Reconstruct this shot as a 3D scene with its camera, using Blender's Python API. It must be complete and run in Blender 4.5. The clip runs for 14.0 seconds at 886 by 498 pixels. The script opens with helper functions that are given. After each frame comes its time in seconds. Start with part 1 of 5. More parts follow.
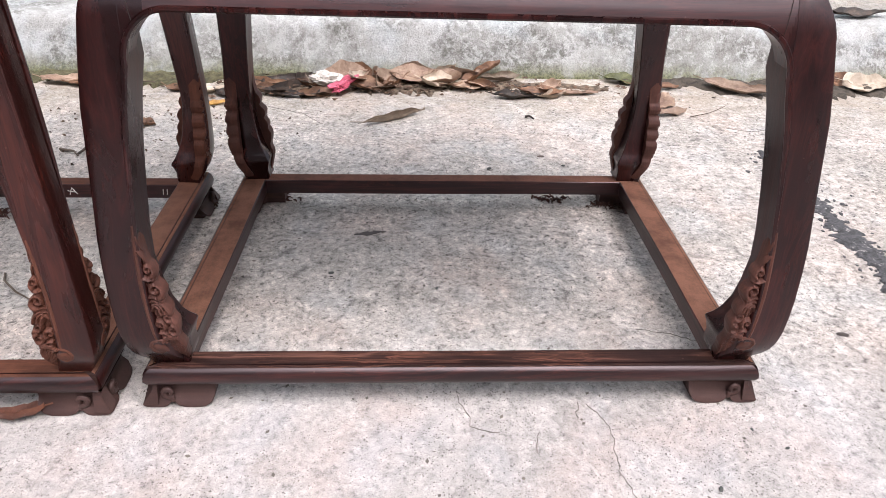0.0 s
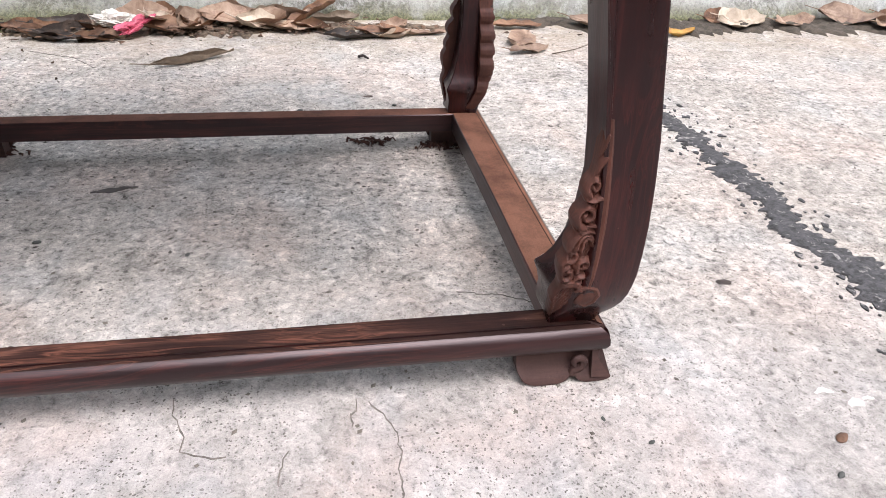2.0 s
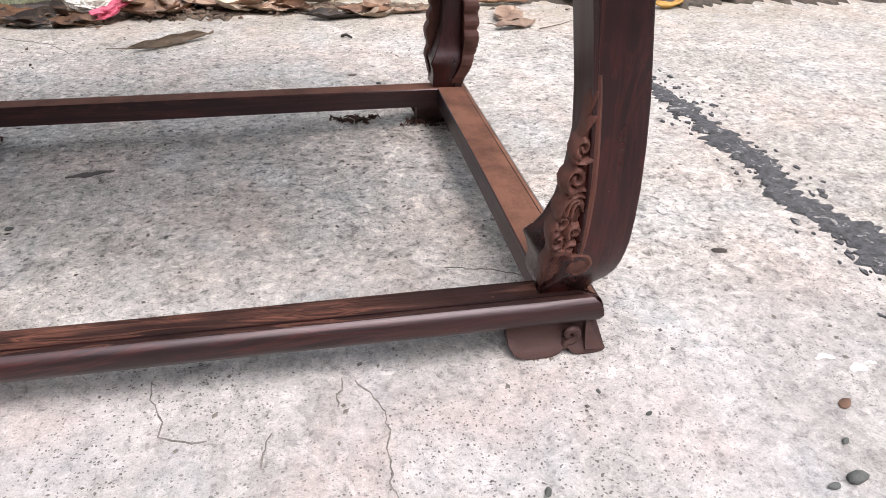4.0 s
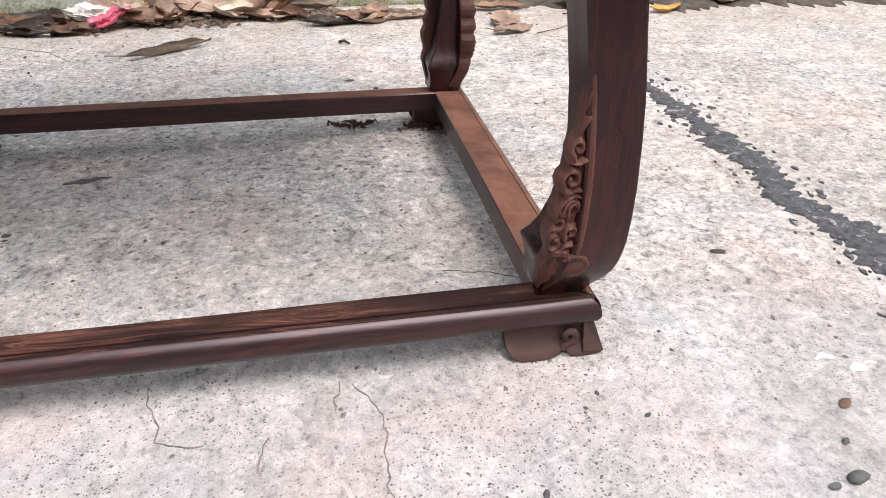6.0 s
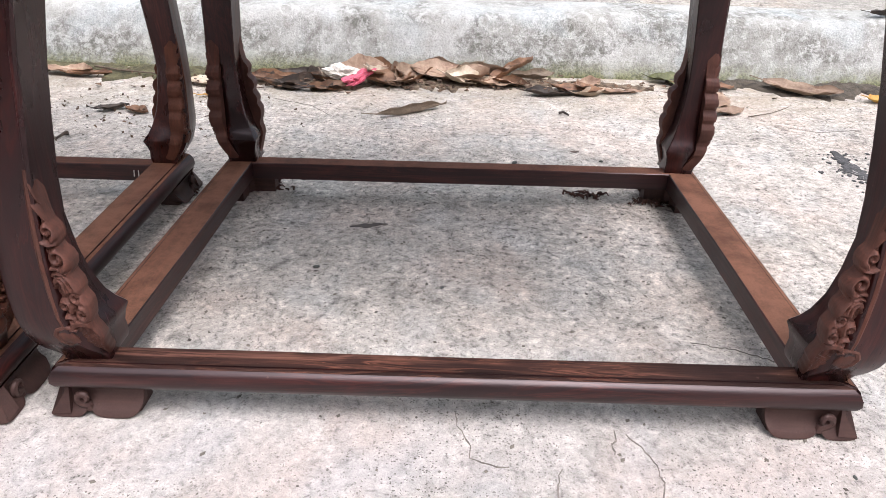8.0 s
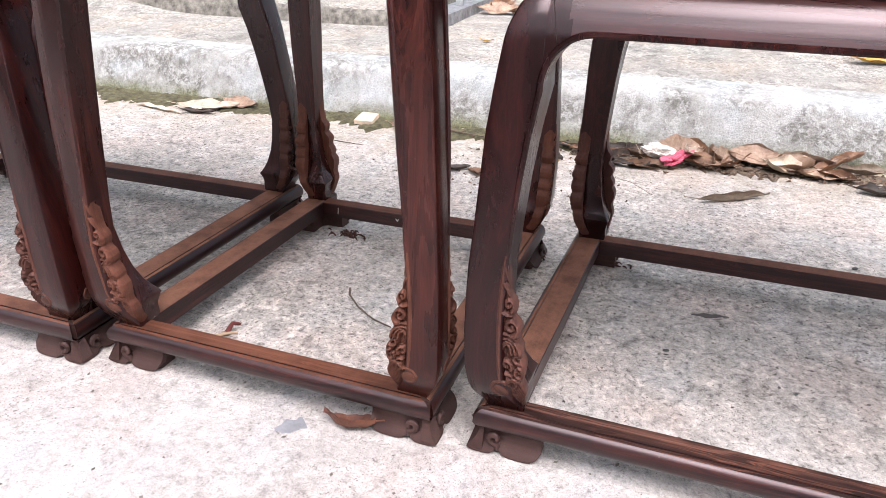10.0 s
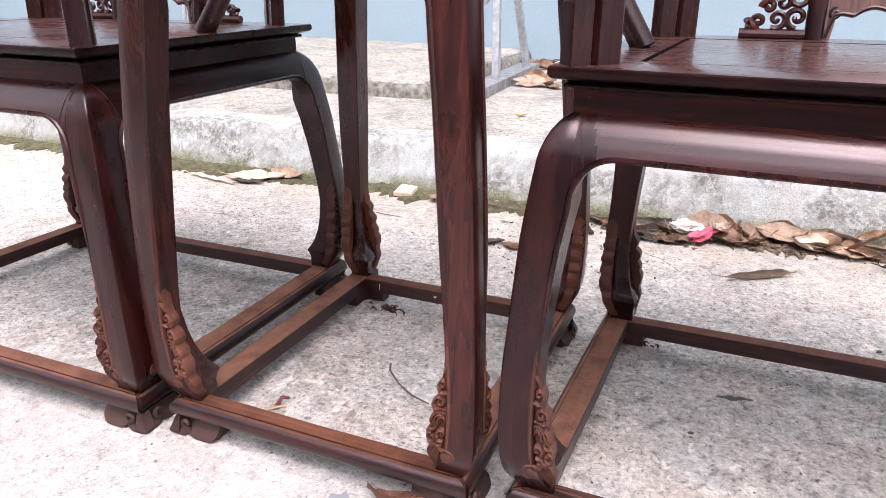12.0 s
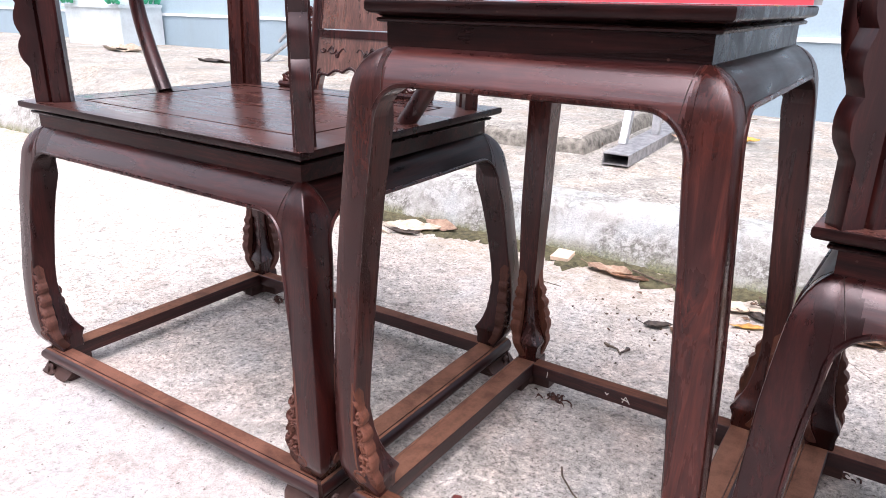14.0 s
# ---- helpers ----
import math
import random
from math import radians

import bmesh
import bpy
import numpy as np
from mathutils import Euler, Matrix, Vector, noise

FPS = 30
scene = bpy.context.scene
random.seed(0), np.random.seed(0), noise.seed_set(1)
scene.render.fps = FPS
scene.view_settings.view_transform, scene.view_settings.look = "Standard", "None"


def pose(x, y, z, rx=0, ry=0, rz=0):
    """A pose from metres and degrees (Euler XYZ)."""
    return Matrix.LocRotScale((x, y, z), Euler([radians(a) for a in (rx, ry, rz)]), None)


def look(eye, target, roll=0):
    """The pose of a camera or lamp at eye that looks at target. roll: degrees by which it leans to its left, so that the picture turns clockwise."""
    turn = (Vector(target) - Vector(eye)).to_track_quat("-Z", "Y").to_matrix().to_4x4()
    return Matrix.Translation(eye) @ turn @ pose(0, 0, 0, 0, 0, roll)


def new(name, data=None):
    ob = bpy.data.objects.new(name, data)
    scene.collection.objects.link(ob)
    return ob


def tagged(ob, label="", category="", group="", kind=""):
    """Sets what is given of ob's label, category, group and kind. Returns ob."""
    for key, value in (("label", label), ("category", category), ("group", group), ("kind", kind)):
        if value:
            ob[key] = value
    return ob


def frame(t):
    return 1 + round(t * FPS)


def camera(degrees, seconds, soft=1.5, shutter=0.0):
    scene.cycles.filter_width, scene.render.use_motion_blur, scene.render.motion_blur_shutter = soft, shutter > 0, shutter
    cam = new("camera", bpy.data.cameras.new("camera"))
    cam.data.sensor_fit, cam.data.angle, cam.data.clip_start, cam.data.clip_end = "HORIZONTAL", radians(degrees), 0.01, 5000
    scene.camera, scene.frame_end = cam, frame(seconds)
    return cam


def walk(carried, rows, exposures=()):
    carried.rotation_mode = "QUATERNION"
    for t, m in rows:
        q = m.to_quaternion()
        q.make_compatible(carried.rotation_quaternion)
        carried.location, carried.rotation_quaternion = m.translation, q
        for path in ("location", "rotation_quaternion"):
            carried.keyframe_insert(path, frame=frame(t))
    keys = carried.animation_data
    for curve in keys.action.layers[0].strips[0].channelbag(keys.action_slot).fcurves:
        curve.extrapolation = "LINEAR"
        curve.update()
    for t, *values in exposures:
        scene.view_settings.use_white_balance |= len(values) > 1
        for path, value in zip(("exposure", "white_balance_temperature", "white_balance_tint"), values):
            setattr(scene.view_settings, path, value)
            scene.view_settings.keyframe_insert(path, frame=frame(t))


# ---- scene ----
import functools

cam = camera(64.7, 14.0, 0.4)
PATH = [
    (0, (0.281, -0.549, 0.537), (0.371, 1.15, -0.514), 1.7),
    (0.5, (0.299, -0.529, 0.525), (0.446, 1.168, -0.523), 2.2),
    (1, (0.355, -0.488, 0.489), (0.59, 1.202, -0.553), 3.0),
    (1.5, (0.42, -0.417, 0.405), (0.72, 1.264, -0.637), 3.1),
    (2, (0.444, -0.378, 0.368), (0.778, 1.289, -0.685), 2.9),
    (2.5, (0.449, -0.37, 0.356), (0.796, 1.285, -0.712), 2.7),
    (3, (0.45, -0.368, 0.351), (0.799, 1.28, -0.728), 2.4),
    (5.5, (0.457, -0.371, 0.345), (0.802, 1.278, -0.733), 1.0),
    (6, (0.456, -0.37, 0.344), (0.802, 1.287, -0.721), 1.1),
    (6.5, (0.454, -0.37, 0.347), (0.788, 1.3, -0.702), 1.1),
    (7, (0.43, -0.382, 0.364), (0.711, 1.314, -0.658), 1.4),
    (7.5, (0.375, -0.409, 0.387), (0.526, 1.322, -0.605), 1.4),
    (8, (0.321, -0.431, 0.404), (0.305, 1.323, -0.556), 1.4),
    (8.5, (0.273, -0.452, 0.421), (0.077, 1.304, -0.516), 1.1),
    (9, (0.225, -0.475, 0.436), (-0.148, 1.263, -0.479), 0.9),
    (9.2, (0.209, -0.486, 0.445), (-0.231, 1.242, -0.461), 0.9),
    (11.3, (0.159, -0.55, 0.528), (-0.601, 1.134, -0.238), -0.1),
    (11.5, (0.172, -0.554, 0.534), (-0.58, 1.14, -0.219), -0.1),
    (12, (0.182, -0.563, 0.548), (-0.568, 1.144, -0.177), -0.0),
    (12.5, (0.17, -0.56, 0.552), (-0.623, 1.139, -0.143), 0.1),
    (13, (0.13, -0.551, 0.564), (-0.748, 1.121, -0.095), 0.1),
    (13.5, (0.091, -0.553, 0.588), (-0.893, 1.07, -0.042), 0.3),
    (14, (0.066, -0.556, 0.642), (-0.985, 1.006, -0.031), 0.9),
]
walk(cam, [(t, look(eye, target, roll)) for t, eye, target, roll in PATH], [(0, 0.81, 6500, 17), (3.2, 0.81, 6500, 15), (7, 0.81, 6500, 15), (9.2, 1.00, 6500, 17), (11.3, 1.12, 6500, 20), (14, 1.15, 6500, 22)])

# ---- light ----
world = bpy.data.worlds.new("sky")
scene.world = world
world.use_nodes = True
wn, wl = world.node_tree.nodes, world.node_tree.links
sky = wn.new("ShaderNodeTexSky")
sky.sky_type = "NISHITA"
sky.sun_disc = False
sky.sun_elevation, sky.sun_rotation = radians(67), radians(155)
sky.air_density, sky.dust_density, sky.ozone_density = 1.0, 4.0, 1.0
wash = wn.new("ShaderNodeHueSaturation")
wash.inputs["Saturation"].default_value = 0.22
wl.new(sky.outputs[0], wash.inputs["Color"])
wl.new(wash.outputs[0], wn["Background"].inputs["Color"])
wn["Background"].inputs["Strength"].default_value = 0.210
sun = new("sun", bpy.data.lights.new("sun", "SUN"))
sun.data.energy, sun.data.angle, sun.data.color = 0.85, radians(42), (1.0, 0.97, 0.94)
sun.matrix_world = look((0, 0, 5), (-0.17, 0.37, 4.04))


# ---- materials ----
def mat_base(name):
    m = bpy.data.materials.new(name)
    m.use_nodes = True
    nt = m.node_tree
    return m, nt, nt.nodes["Principled BSDF"]


def coords(nt, scale=(1, 1, 1), kind="Object", turn=(0, 0, 0)):
    tc = nt.nodes.new("ShaderNodeTexCoord")
    mp = nt.nodes.new("ShaderNodeMapping")
    mp.inputs["Scale"].default_value = scale
    mp.inputs["Rotation"].default_value = turn
    nt.links.new(tc.outputs[kind], mp.inputs["Vector"])
    return mp.outputs["Vector"]


def noise_tex(nt, vec, scale, detail=4.0, rough=0.55, distort=0.0):
    n = nt.nodes.new("ShaderNodeTexNoise")
    n.inputs["Scale"].default_value, n.inputs["Detail"].default_value = scale, detail
    n.inputs["Roughness"].default_value, n.inputs["Distortion"].default_value = rough, distort
    nt.links.new(vec, n.inputs["Vector"])
    return n.outputs["Fac"]


def ramp(nt, fac, stops):
    r = nt.nodes.new("ShaderNodeValToRGB")
    els = r.color_ramp.elements
    while len(els) < len(stops):
        els.new(0.5)
    for e, (p, c) in zip(els, stops):
        e.position = p
        e.color = (c, c, c, 1) if isinstance(c, (int, float)) else (*c, 1)
    nt.links.new(fac, r.inputs["Fac"])
    return r.outputs["Color"]


def mix(nt, fac, a, b, mode="MIX"):
    n = nt.nodes.new("ShaderNodeMix")
    n.data_type, n.blend_type = "RGBA", mode
    for sock, v in ((n.inputs[0], fac), (n.inputs[6], a), (n.inputs[7], b)):
        if isinstance(v, (int, float)):
            sock.default_value = v
        elif isinstance(v, tuple):
            sock.default_value = (*v, 1)
        else:
            nt.links.new(v, sock)
    return n.outputs[2]


def bump(nt, bsdf, height, strength, dist=0.002):
    b = nt.nodes.new("ShaderNodeBump")
    b.inputs["Strength"].default_value, b.inputs["Distance"].default_value = strength, dist
    nt.links.new(height, b.inputs["Height"])
    nt.links.new(b.outputs[0], bsdf.inputs["Normal"])


def wood(name, axis, dark, mid, light, rough=0.36, coat=0.08, coat_ior=1.5, dust=0.0, dust_col=(0.27, 0.15, 0.09), spec=0.11, grain=1.0):
    """Rosewood: streaks along one axis, darker heart bands, fine pores; dust lies on it in patches."""
    m, nt, b = mat_base(name)
    long, wide = 3.0, 34.0
    sc = [wide] * 3
    sc[axis] = long
    v = coords(nt, tuple(sc))
    g = noise_tex(nt, v, 1.0, 5, 0.6, 1.2)
    sc2 = [9.0] * 3
    sc2[axis] = 1.6
    band = noise_tex(nt, coords(nt, tuple(sc2)), 1.0, 3, 0.5, 1.5)
    sc3 = [420.0] * 3
    sc3[axis] = 22.0
    pores = noise_tex(nt, coords(nt, tuple(sc3)), 1.0, 2, 0.6)
    col = ramp(nt, g, [(0.32, dark), (0.50, mid), (0.585, light), (0.63, mid), (0.72, light)])
    col = mix(nt, ramp(nt, band, [(0.38, 0.0), (0.62, 1.0)]), mix(nt, 0.6, col, dark), col)
    col = mix(nt, ramp(nt, pores, [(0.35, 0.35), (0.5, 0.0)]), col, dark)
    sc5 = [44.0] * 3
    sc5[axis] = 6.0
    figure = noise_tex(nt, coords(nt, tuple(sc5)), 1.0, 2, 0.5, 3.2)
    where = noise_tex(nt, coords(nt), 7.0, 3, 0.5, 0.5)
    lines = mix(nt, 1.0, ramp(nt, figure, [(0.44, 0.0), (0.485, 0.8), (0.50, 0.1), (0.54, 0.55), (0.58, 0.0)]), ramp(nt, where, [(0.47, 0.0), (0.62, 0.6)]), "MULTIPLY")
    col = mix(nt, lines, col, tuple(c * k for c, k in zip(light, (1.55, 1.35, 1.2))))
    vs = nt.nodes.new("ShaderNodeTexVoronoi")
    vs.inputs["Scale"].default_value = 105.0
    nt.links.new(coords(nt), vs.inputs["Vector"])
    cs = nt.nodes.new("ShaderNodeSeparateColor")
    nt.links.new(vs.outputs["Color"], cs.inputs[0])
    sz = nt.nodes.new("ShaderNodeMath")
    sz.operation = "MULTIPLY_ADD"
    sz.inputs[1].default_value, sz.inputs[2].default_value = 0.55, -0.42
    nt.links.new(cs.outputs[0], sz.inputs[0])
    ls = nt.nodes.new("ShaderNodeMath")
    ls.operation = "LESS_THAN"
    nt.links.new(vs.outputs["Distance"], ls.inputs[0])
    nt.links.new(sz.outputs[0], ls.inputs[1])
    sf = nt.nodes.new("ShaderNodeMath")
    sf.operation = "MULTIPLY"
    sf.inputs[1].default_value = 0.22
    nt.links.new(ls.outputs[0], sf.inputs[0])
    col = mix(nt, sf.outputs[0], col, (0.16, 0.09, 0.07))
    smear = noise_tex(nt, coords(nt), 6.0, 5, 0.6, 0.8)
    sc4 = [230.0] * 3
    sc4[axis] = 7.0
    fibre = noise_tex(nt, coords(nt, tuple(sc4)), 1.0, 4, 0.7, 0.6)
    rv = mix(nt, ramp(nt, smear, [(0.4, 0.0), (0.65, 0.25)]), ramp(nt, g, [(0.3, rough - 0.06), (0.7, rough + 0.1)]), (0.62, 0.62, 0.62))
    col = mix(nt, grain, col, ramp(nt, fibre, [(0.34, 0.50), (0.5, 0.95), (0.66, 1.42)]), "MULTIPLY")
    if dust:
        d1 = noise_tex(nt, coords(nt), 22.0, 5, 0.7)
        d2 = noise_tex(nt, coords(nt), 700.0, 2, 0.6)
        f = mix(nt, 1.0, ramp(nt, d1, [(0.34, dust * 0.45), (0.58, dust)]), ramp(nt, d2, [(0.3, 0.75), (0.6, 1.0)]), "MULTIPLY")
        col = mix(nt, f, col, dust_col)
        rv = mix(nt, f, rv, (0.85, 0.85, 0.85))
    nt.links.new(col, b.inputs["Base Color"])
    nt.links.new(rv, b.inputs["Roughness"])
    b.inputs["Coat Weight"].default_value = coat
    b.inputs["Specular IOR Level"].default_value = spec
    b.inputs["Specular Tint"].default_value = (1.0, 0.85, 0.89, 1)
    b.inputs["Coat IOR"].default_value = coat_ior
    b.inputs["Coat Roughness"].default_value = 0.20
    bump(nt, b, mix(nt, 0.5, pores, fibre), 0.22 * grain, 0.0012)
    return m


DARK, MID, LIGHT = (0.0050, 0.0011, 0.0012), (0.0165, 0.0030, 0.0028), (0.042, 0.0080, 0.0062)
wood_up = wood("rosewood_upright", 2, DARK, MID, LIGHT, 0.24, 0.08, 1.5, spec=0.42, grain=0.5)
wood_x = wood("rosewood_lengthwise", 0, DARK, MID, LIGHT)
wood_y = wood("rosewood_crosswise", 1, DARK, MID, LIGHT)
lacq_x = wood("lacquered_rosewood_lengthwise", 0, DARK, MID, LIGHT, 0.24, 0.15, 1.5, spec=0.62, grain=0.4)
rail_x = wood("polished_rail_lengthwise", 0, (0.008, 0.0022, 0.0021), (0.024, 0.0058, 0.0050), (0.056, 0.0140, 0.0110), 0.33, 0.1, 1.5, spec=0.6)
rail_y = wood("polished_rail_crosswise", 1, (0.008, 0.0022, 0.0021), (0.024, 0.0058, 0.0050), (0.056, 0.0140, 0.0110), 0.34, 0.06, 1.5, spec=0.38)
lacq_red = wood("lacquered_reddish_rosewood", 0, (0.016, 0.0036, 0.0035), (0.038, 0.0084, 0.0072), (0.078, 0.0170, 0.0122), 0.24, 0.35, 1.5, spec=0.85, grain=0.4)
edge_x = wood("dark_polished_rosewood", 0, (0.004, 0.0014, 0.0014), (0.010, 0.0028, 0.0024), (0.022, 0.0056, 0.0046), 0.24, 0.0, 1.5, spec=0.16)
# Side aprons: darker copy of the lacquer, their shade put into the colour.
lacq_shade_y = wood("shaded_lacquered_rosewood_crosswise", 1, (0.004, 0.0014, 0.0014), (0.012, 0.0032, 0.0026), (0.034, 0.0088, 0.0062), 0.30, 0.0, 1.5, spec=0.22)
wood_red = wood("rosewood_reddish_upright", 2, (0.014, 0.0038, 0.0033), (0.031, 0.0082, 0.0066), (0.066, 0.0160, 0.0108), 0.24, 0.05, 1.5, spec=0.36, grain=0.6)
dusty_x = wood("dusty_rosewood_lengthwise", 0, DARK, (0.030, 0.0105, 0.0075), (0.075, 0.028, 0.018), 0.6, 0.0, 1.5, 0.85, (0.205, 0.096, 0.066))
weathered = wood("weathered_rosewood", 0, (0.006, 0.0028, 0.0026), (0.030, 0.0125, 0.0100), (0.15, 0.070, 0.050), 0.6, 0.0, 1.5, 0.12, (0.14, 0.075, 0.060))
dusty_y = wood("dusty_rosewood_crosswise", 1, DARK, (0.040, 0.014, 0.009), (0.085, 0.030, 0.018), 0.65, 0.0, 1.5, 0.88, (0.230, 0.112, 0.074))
carved = wood("carved_rosewood", 2, (0.014, 0.0045, 0.0035), (0.040, 0.0125, 0.0085), (0.08, 0.026, 0.017), 0.42, 0.0, 1.5, 0.46, (0.150, 0.068, 0.050), spec=0.3)
# Seat and table tops: base raised to carry the sky's sheen as colour.
seat_wood = wood("sky_paled_polished_seat_wood", 0, (0.036, 0.0135, 0.0115), (0.060, 0.022, 0.0175), (0.090, 0.034, 0.025), 0.22, 0.4, 1.5, spec=0.7, grain=0.3)
# Back panels: red-brown lightened, the sky's reflection mixed into the colour.
splat_wood = wood("sky_paled_polished_back_panel", 2, (0.06, 0.026, 0.020), (0.11, 0.046, 0.034), (0.16, 0.070, 0.050), 0.22, 1.0, 1.9, spec=0.8)


def concrete(name, light, grey, warm, cool, pits=1.0, dirt=None):
    """Worn yard concrete: pale wash, grey scuffs, sandy grain, small dark pits."""
    m, nt, b = mat_base(name)
    v = coords(nt)
    big = noise_tex(nt, v, 3.2, 6, 0.62, 0.6)
    midn = noise_tex(nt, v, 17.0, 6, 0.65, 0.4)
    fine = noise_tex(nt, v, 430.0, 4, 0.75)
    sand = noise_tex(nt, v, 900.0, 3, 0.7)
    hue = noise_tex(nt, v, 6.0, 3, 0.5)
    hue2 = noise_tex(nt, coords(nt, (1.3, 0.9, 1)), 9.0, 3, 0.5)
    col = mix(nt, ramp(nt, big, [(0.40, 0.0), (0.62, 1.0)]), light, grey)
    col = mix(nt, ramp(nt, midn, [(0.46, 0.0), (0.68, 0.5)]), col, grey)
    col = mix(nt, ramp(nt, hue, [(0.47, 0.0), (0.62, 0.7)]), col, warm)
    col = mix(nt, ramp(nt, hue2, [(0.50, 0.0), (0.66, 0.45)]), col, cool)
    rubb = noise_tex(nt, v, 75.0, 6, 0.78, 0.3)
    col = mix(nt, ramp(nt, rubb, [(0.35, 0.70), (0.39, 0.30), (0.48, 0.0)]), col, tuple(c * 0.40 for c in grey))
    pale = noise_tex(nt, coords(nt, (1, 1, 1), "Object", (0, 0, 0.6)), 13.0, 8, 0.78, 0.6)
    col = mix(nt, ramp(nt, pale, [(0.53, 0.0), (0.565, 0.6)]), col, tuple(min(0.86, c * 1.12) for c in light))
    chalky = noise_tex(nt, v, 38.0, 7, 0.74, 0.7)
    col = mix(nt, ramp(nt, chalky, [(0.545, 0.0), (0.57, 0.32)]), col, tuple(min(0.86, c * 1.16) for c in light))
    grain = ramp(nt, fine, [(0.37, 0.20), (0.46, 0.88), (0.56, 1.12)])
    col = mix(nt, 0.24, col, grain, "MULTIPLY")
    mott = noise_tex(nt, v, 125.0, 6, 0.74, 0.6)
    blotch = noise_tex(nt, v, 32.0, 7, 0.74, 0.8)
    gritty = ramp(nt, noise_tex(nt, v, 2.1, 5, 0.6, 0.4), [(0.40, 0.35), (0.58, 0.95)])
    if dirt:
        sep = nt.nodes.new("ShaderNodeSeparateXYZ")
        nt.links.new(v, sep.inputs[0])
        # Grainier and warmer towards +y, cooler in front.
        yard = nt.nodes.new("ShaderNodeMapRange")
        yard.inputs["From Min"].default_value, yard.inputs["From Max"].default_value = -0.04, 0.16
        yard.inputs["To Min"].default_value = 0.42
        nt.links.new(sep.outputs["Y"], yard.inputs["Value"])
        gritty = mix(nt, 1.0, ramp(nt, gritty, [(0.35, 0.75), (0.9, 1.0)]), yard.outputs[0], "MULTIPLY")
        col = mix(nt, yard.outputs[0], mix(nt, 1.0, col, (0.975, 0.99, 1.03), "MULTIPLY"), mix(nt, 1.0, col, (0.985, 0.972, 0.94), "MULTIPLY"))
    col = mix(nt, gritty, col, mix(nt, 1.0, col, ramp(nt, mott, [(0.39, 0.36), (0.43, 0.92), (0.54, 1.08), (0.58, 1.42)]), "MULTIPLY"))
    col = mix(nt, gritty, col, mix(nt, 1.0, col, ramp(nt, blotch, [(0.36, 0.58), (0.45, 0.96), (0.54, 1.10), (0.62, 1.34)]), "MULTIPLY"))
    col = mix(nt, 0.16, col, ramp(nt, sand, [(0.37, 0.15), (0.48, 1.0), (0.60, 1.3)]), "MULTIPLY")
    warp = nt.nodes.new("ShaderNodeVectorMath")
    warp.operation = "MULTIPLY_ADD"
    wob = nt.nodes.new("ShaderNodeTexNoise")
    wob.inputs["Scale"].default_value, wob.inputs["Detail"].default_value = 160.0, 4.0
    nt.links.new(v, wob.inputs["Vector"])
    warp.inputs[1].default_value = (0.0050, 0.0050, 0.0050)
    nt.links.new(wob.outputs["Color"], warp.inputs[0])
    nt.links.new(v, warp.inputs[2])
    worn = ramp(nt, noise_tex(nt, v, 5.0, 6, 0.7, 0.8), [(0.40, 0.12), (0.60, 1.0)])
    for scale, gain, base, depth in ((70.0, 0.40, -0.325, 0.55), (150.0, 0.55, -0.40, 0.85), (260.0, 0.62, -0.35, 0.9), (420.0, 0.72, -0.31, 0.8)):
        vo = nt.nodes.new("ShaderNodeTexVoronoi")
        vo.inputs["Scale"].default_value = scale
        nt.links.new(warp.outputs[0], vo.inputs["Vector"])
        sp = nt.nodes.new("ShaderNodeSeparateColor")
        nt.links.new(vo.outputs["Color"], sp.inputs[0])
        lim = nt.nodes.new("ShaderNodeMath")
        lim.operation = "LESS_THAN"
        size = nt.nodes.new("ShaderNodeMath")
        size.operation = "MULTIPLY_ADD"
        size.inputs[1].default_value, size.inputs[2].default_value = gain, base
        nt.links.new(sp.outputs[0], size.inputs[0])
        nt.links.new(vo.outputs["Distance"], lim.inputs[0])
        nt.links.new(size.outputs[0], lim.inputs[1])
        pf = nt.nodes.new("ShaderNodeMath")
        pf.operation = "MULTIPLY"
        pf.inputs[1].default_value = depth * pits
        nt.links.new(mix(nt, 1.0, lim.outputs[0], mix(nt, 0.15, worn, gritty, "MULTIPLY"), "MULTIPLY"), pf.inputs[0])
        col = mix(nt, pf.outputs[0], col, (0.075, 0.066, 0.056))
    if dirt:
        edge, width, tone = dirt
        # Darker towards +x, from 0.55 to 1.0.
        right_fade = nt.nodes.new("ShaderNodeMapRange")
        right_fade.inputs["From Min"].default_value, right_fade.inputs["From Max"].default_value, right_fade.inputs["To Max"].default_value = 0.55, 1.0, 0.5
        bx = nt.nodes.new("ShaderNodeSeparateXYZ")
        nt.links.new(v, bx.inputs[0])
        nt.links.new(bx.outputs["X"], right_fade.inputs["Value"])
        col = mix(nt, right_fade.outputs[0], col, mix(nt, 1.0, col, (0.70, 0.69, 0.68), "MULTIPLY"))
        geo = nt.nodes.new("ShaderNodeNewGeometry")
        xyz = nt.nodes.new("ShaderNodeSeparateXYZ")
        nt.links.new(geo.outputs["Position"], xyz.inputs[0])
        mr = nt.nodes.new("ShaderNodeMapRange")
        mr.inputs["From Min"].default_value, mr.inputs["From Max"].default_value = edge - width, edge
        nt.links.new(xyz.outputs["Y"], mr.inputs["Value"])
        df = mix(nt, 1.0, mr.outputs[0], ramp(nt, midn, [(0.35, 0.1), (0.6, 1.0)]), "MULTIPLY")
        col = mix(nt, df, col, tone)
    nt.links.new(col, b.inputs["Base Color"])
    b.inputs["Roughness"].default_value = 0.9
    b.inputs["Specular IOR Level"].default_value = 0.25
    hgt = mix(nt, 0.65, fine, midn)
    bump(nt, b, mix(nt, 0.6, hgt, mix(nt, 0.5, rubb, mott)), 1.0, 0.008)
    return m


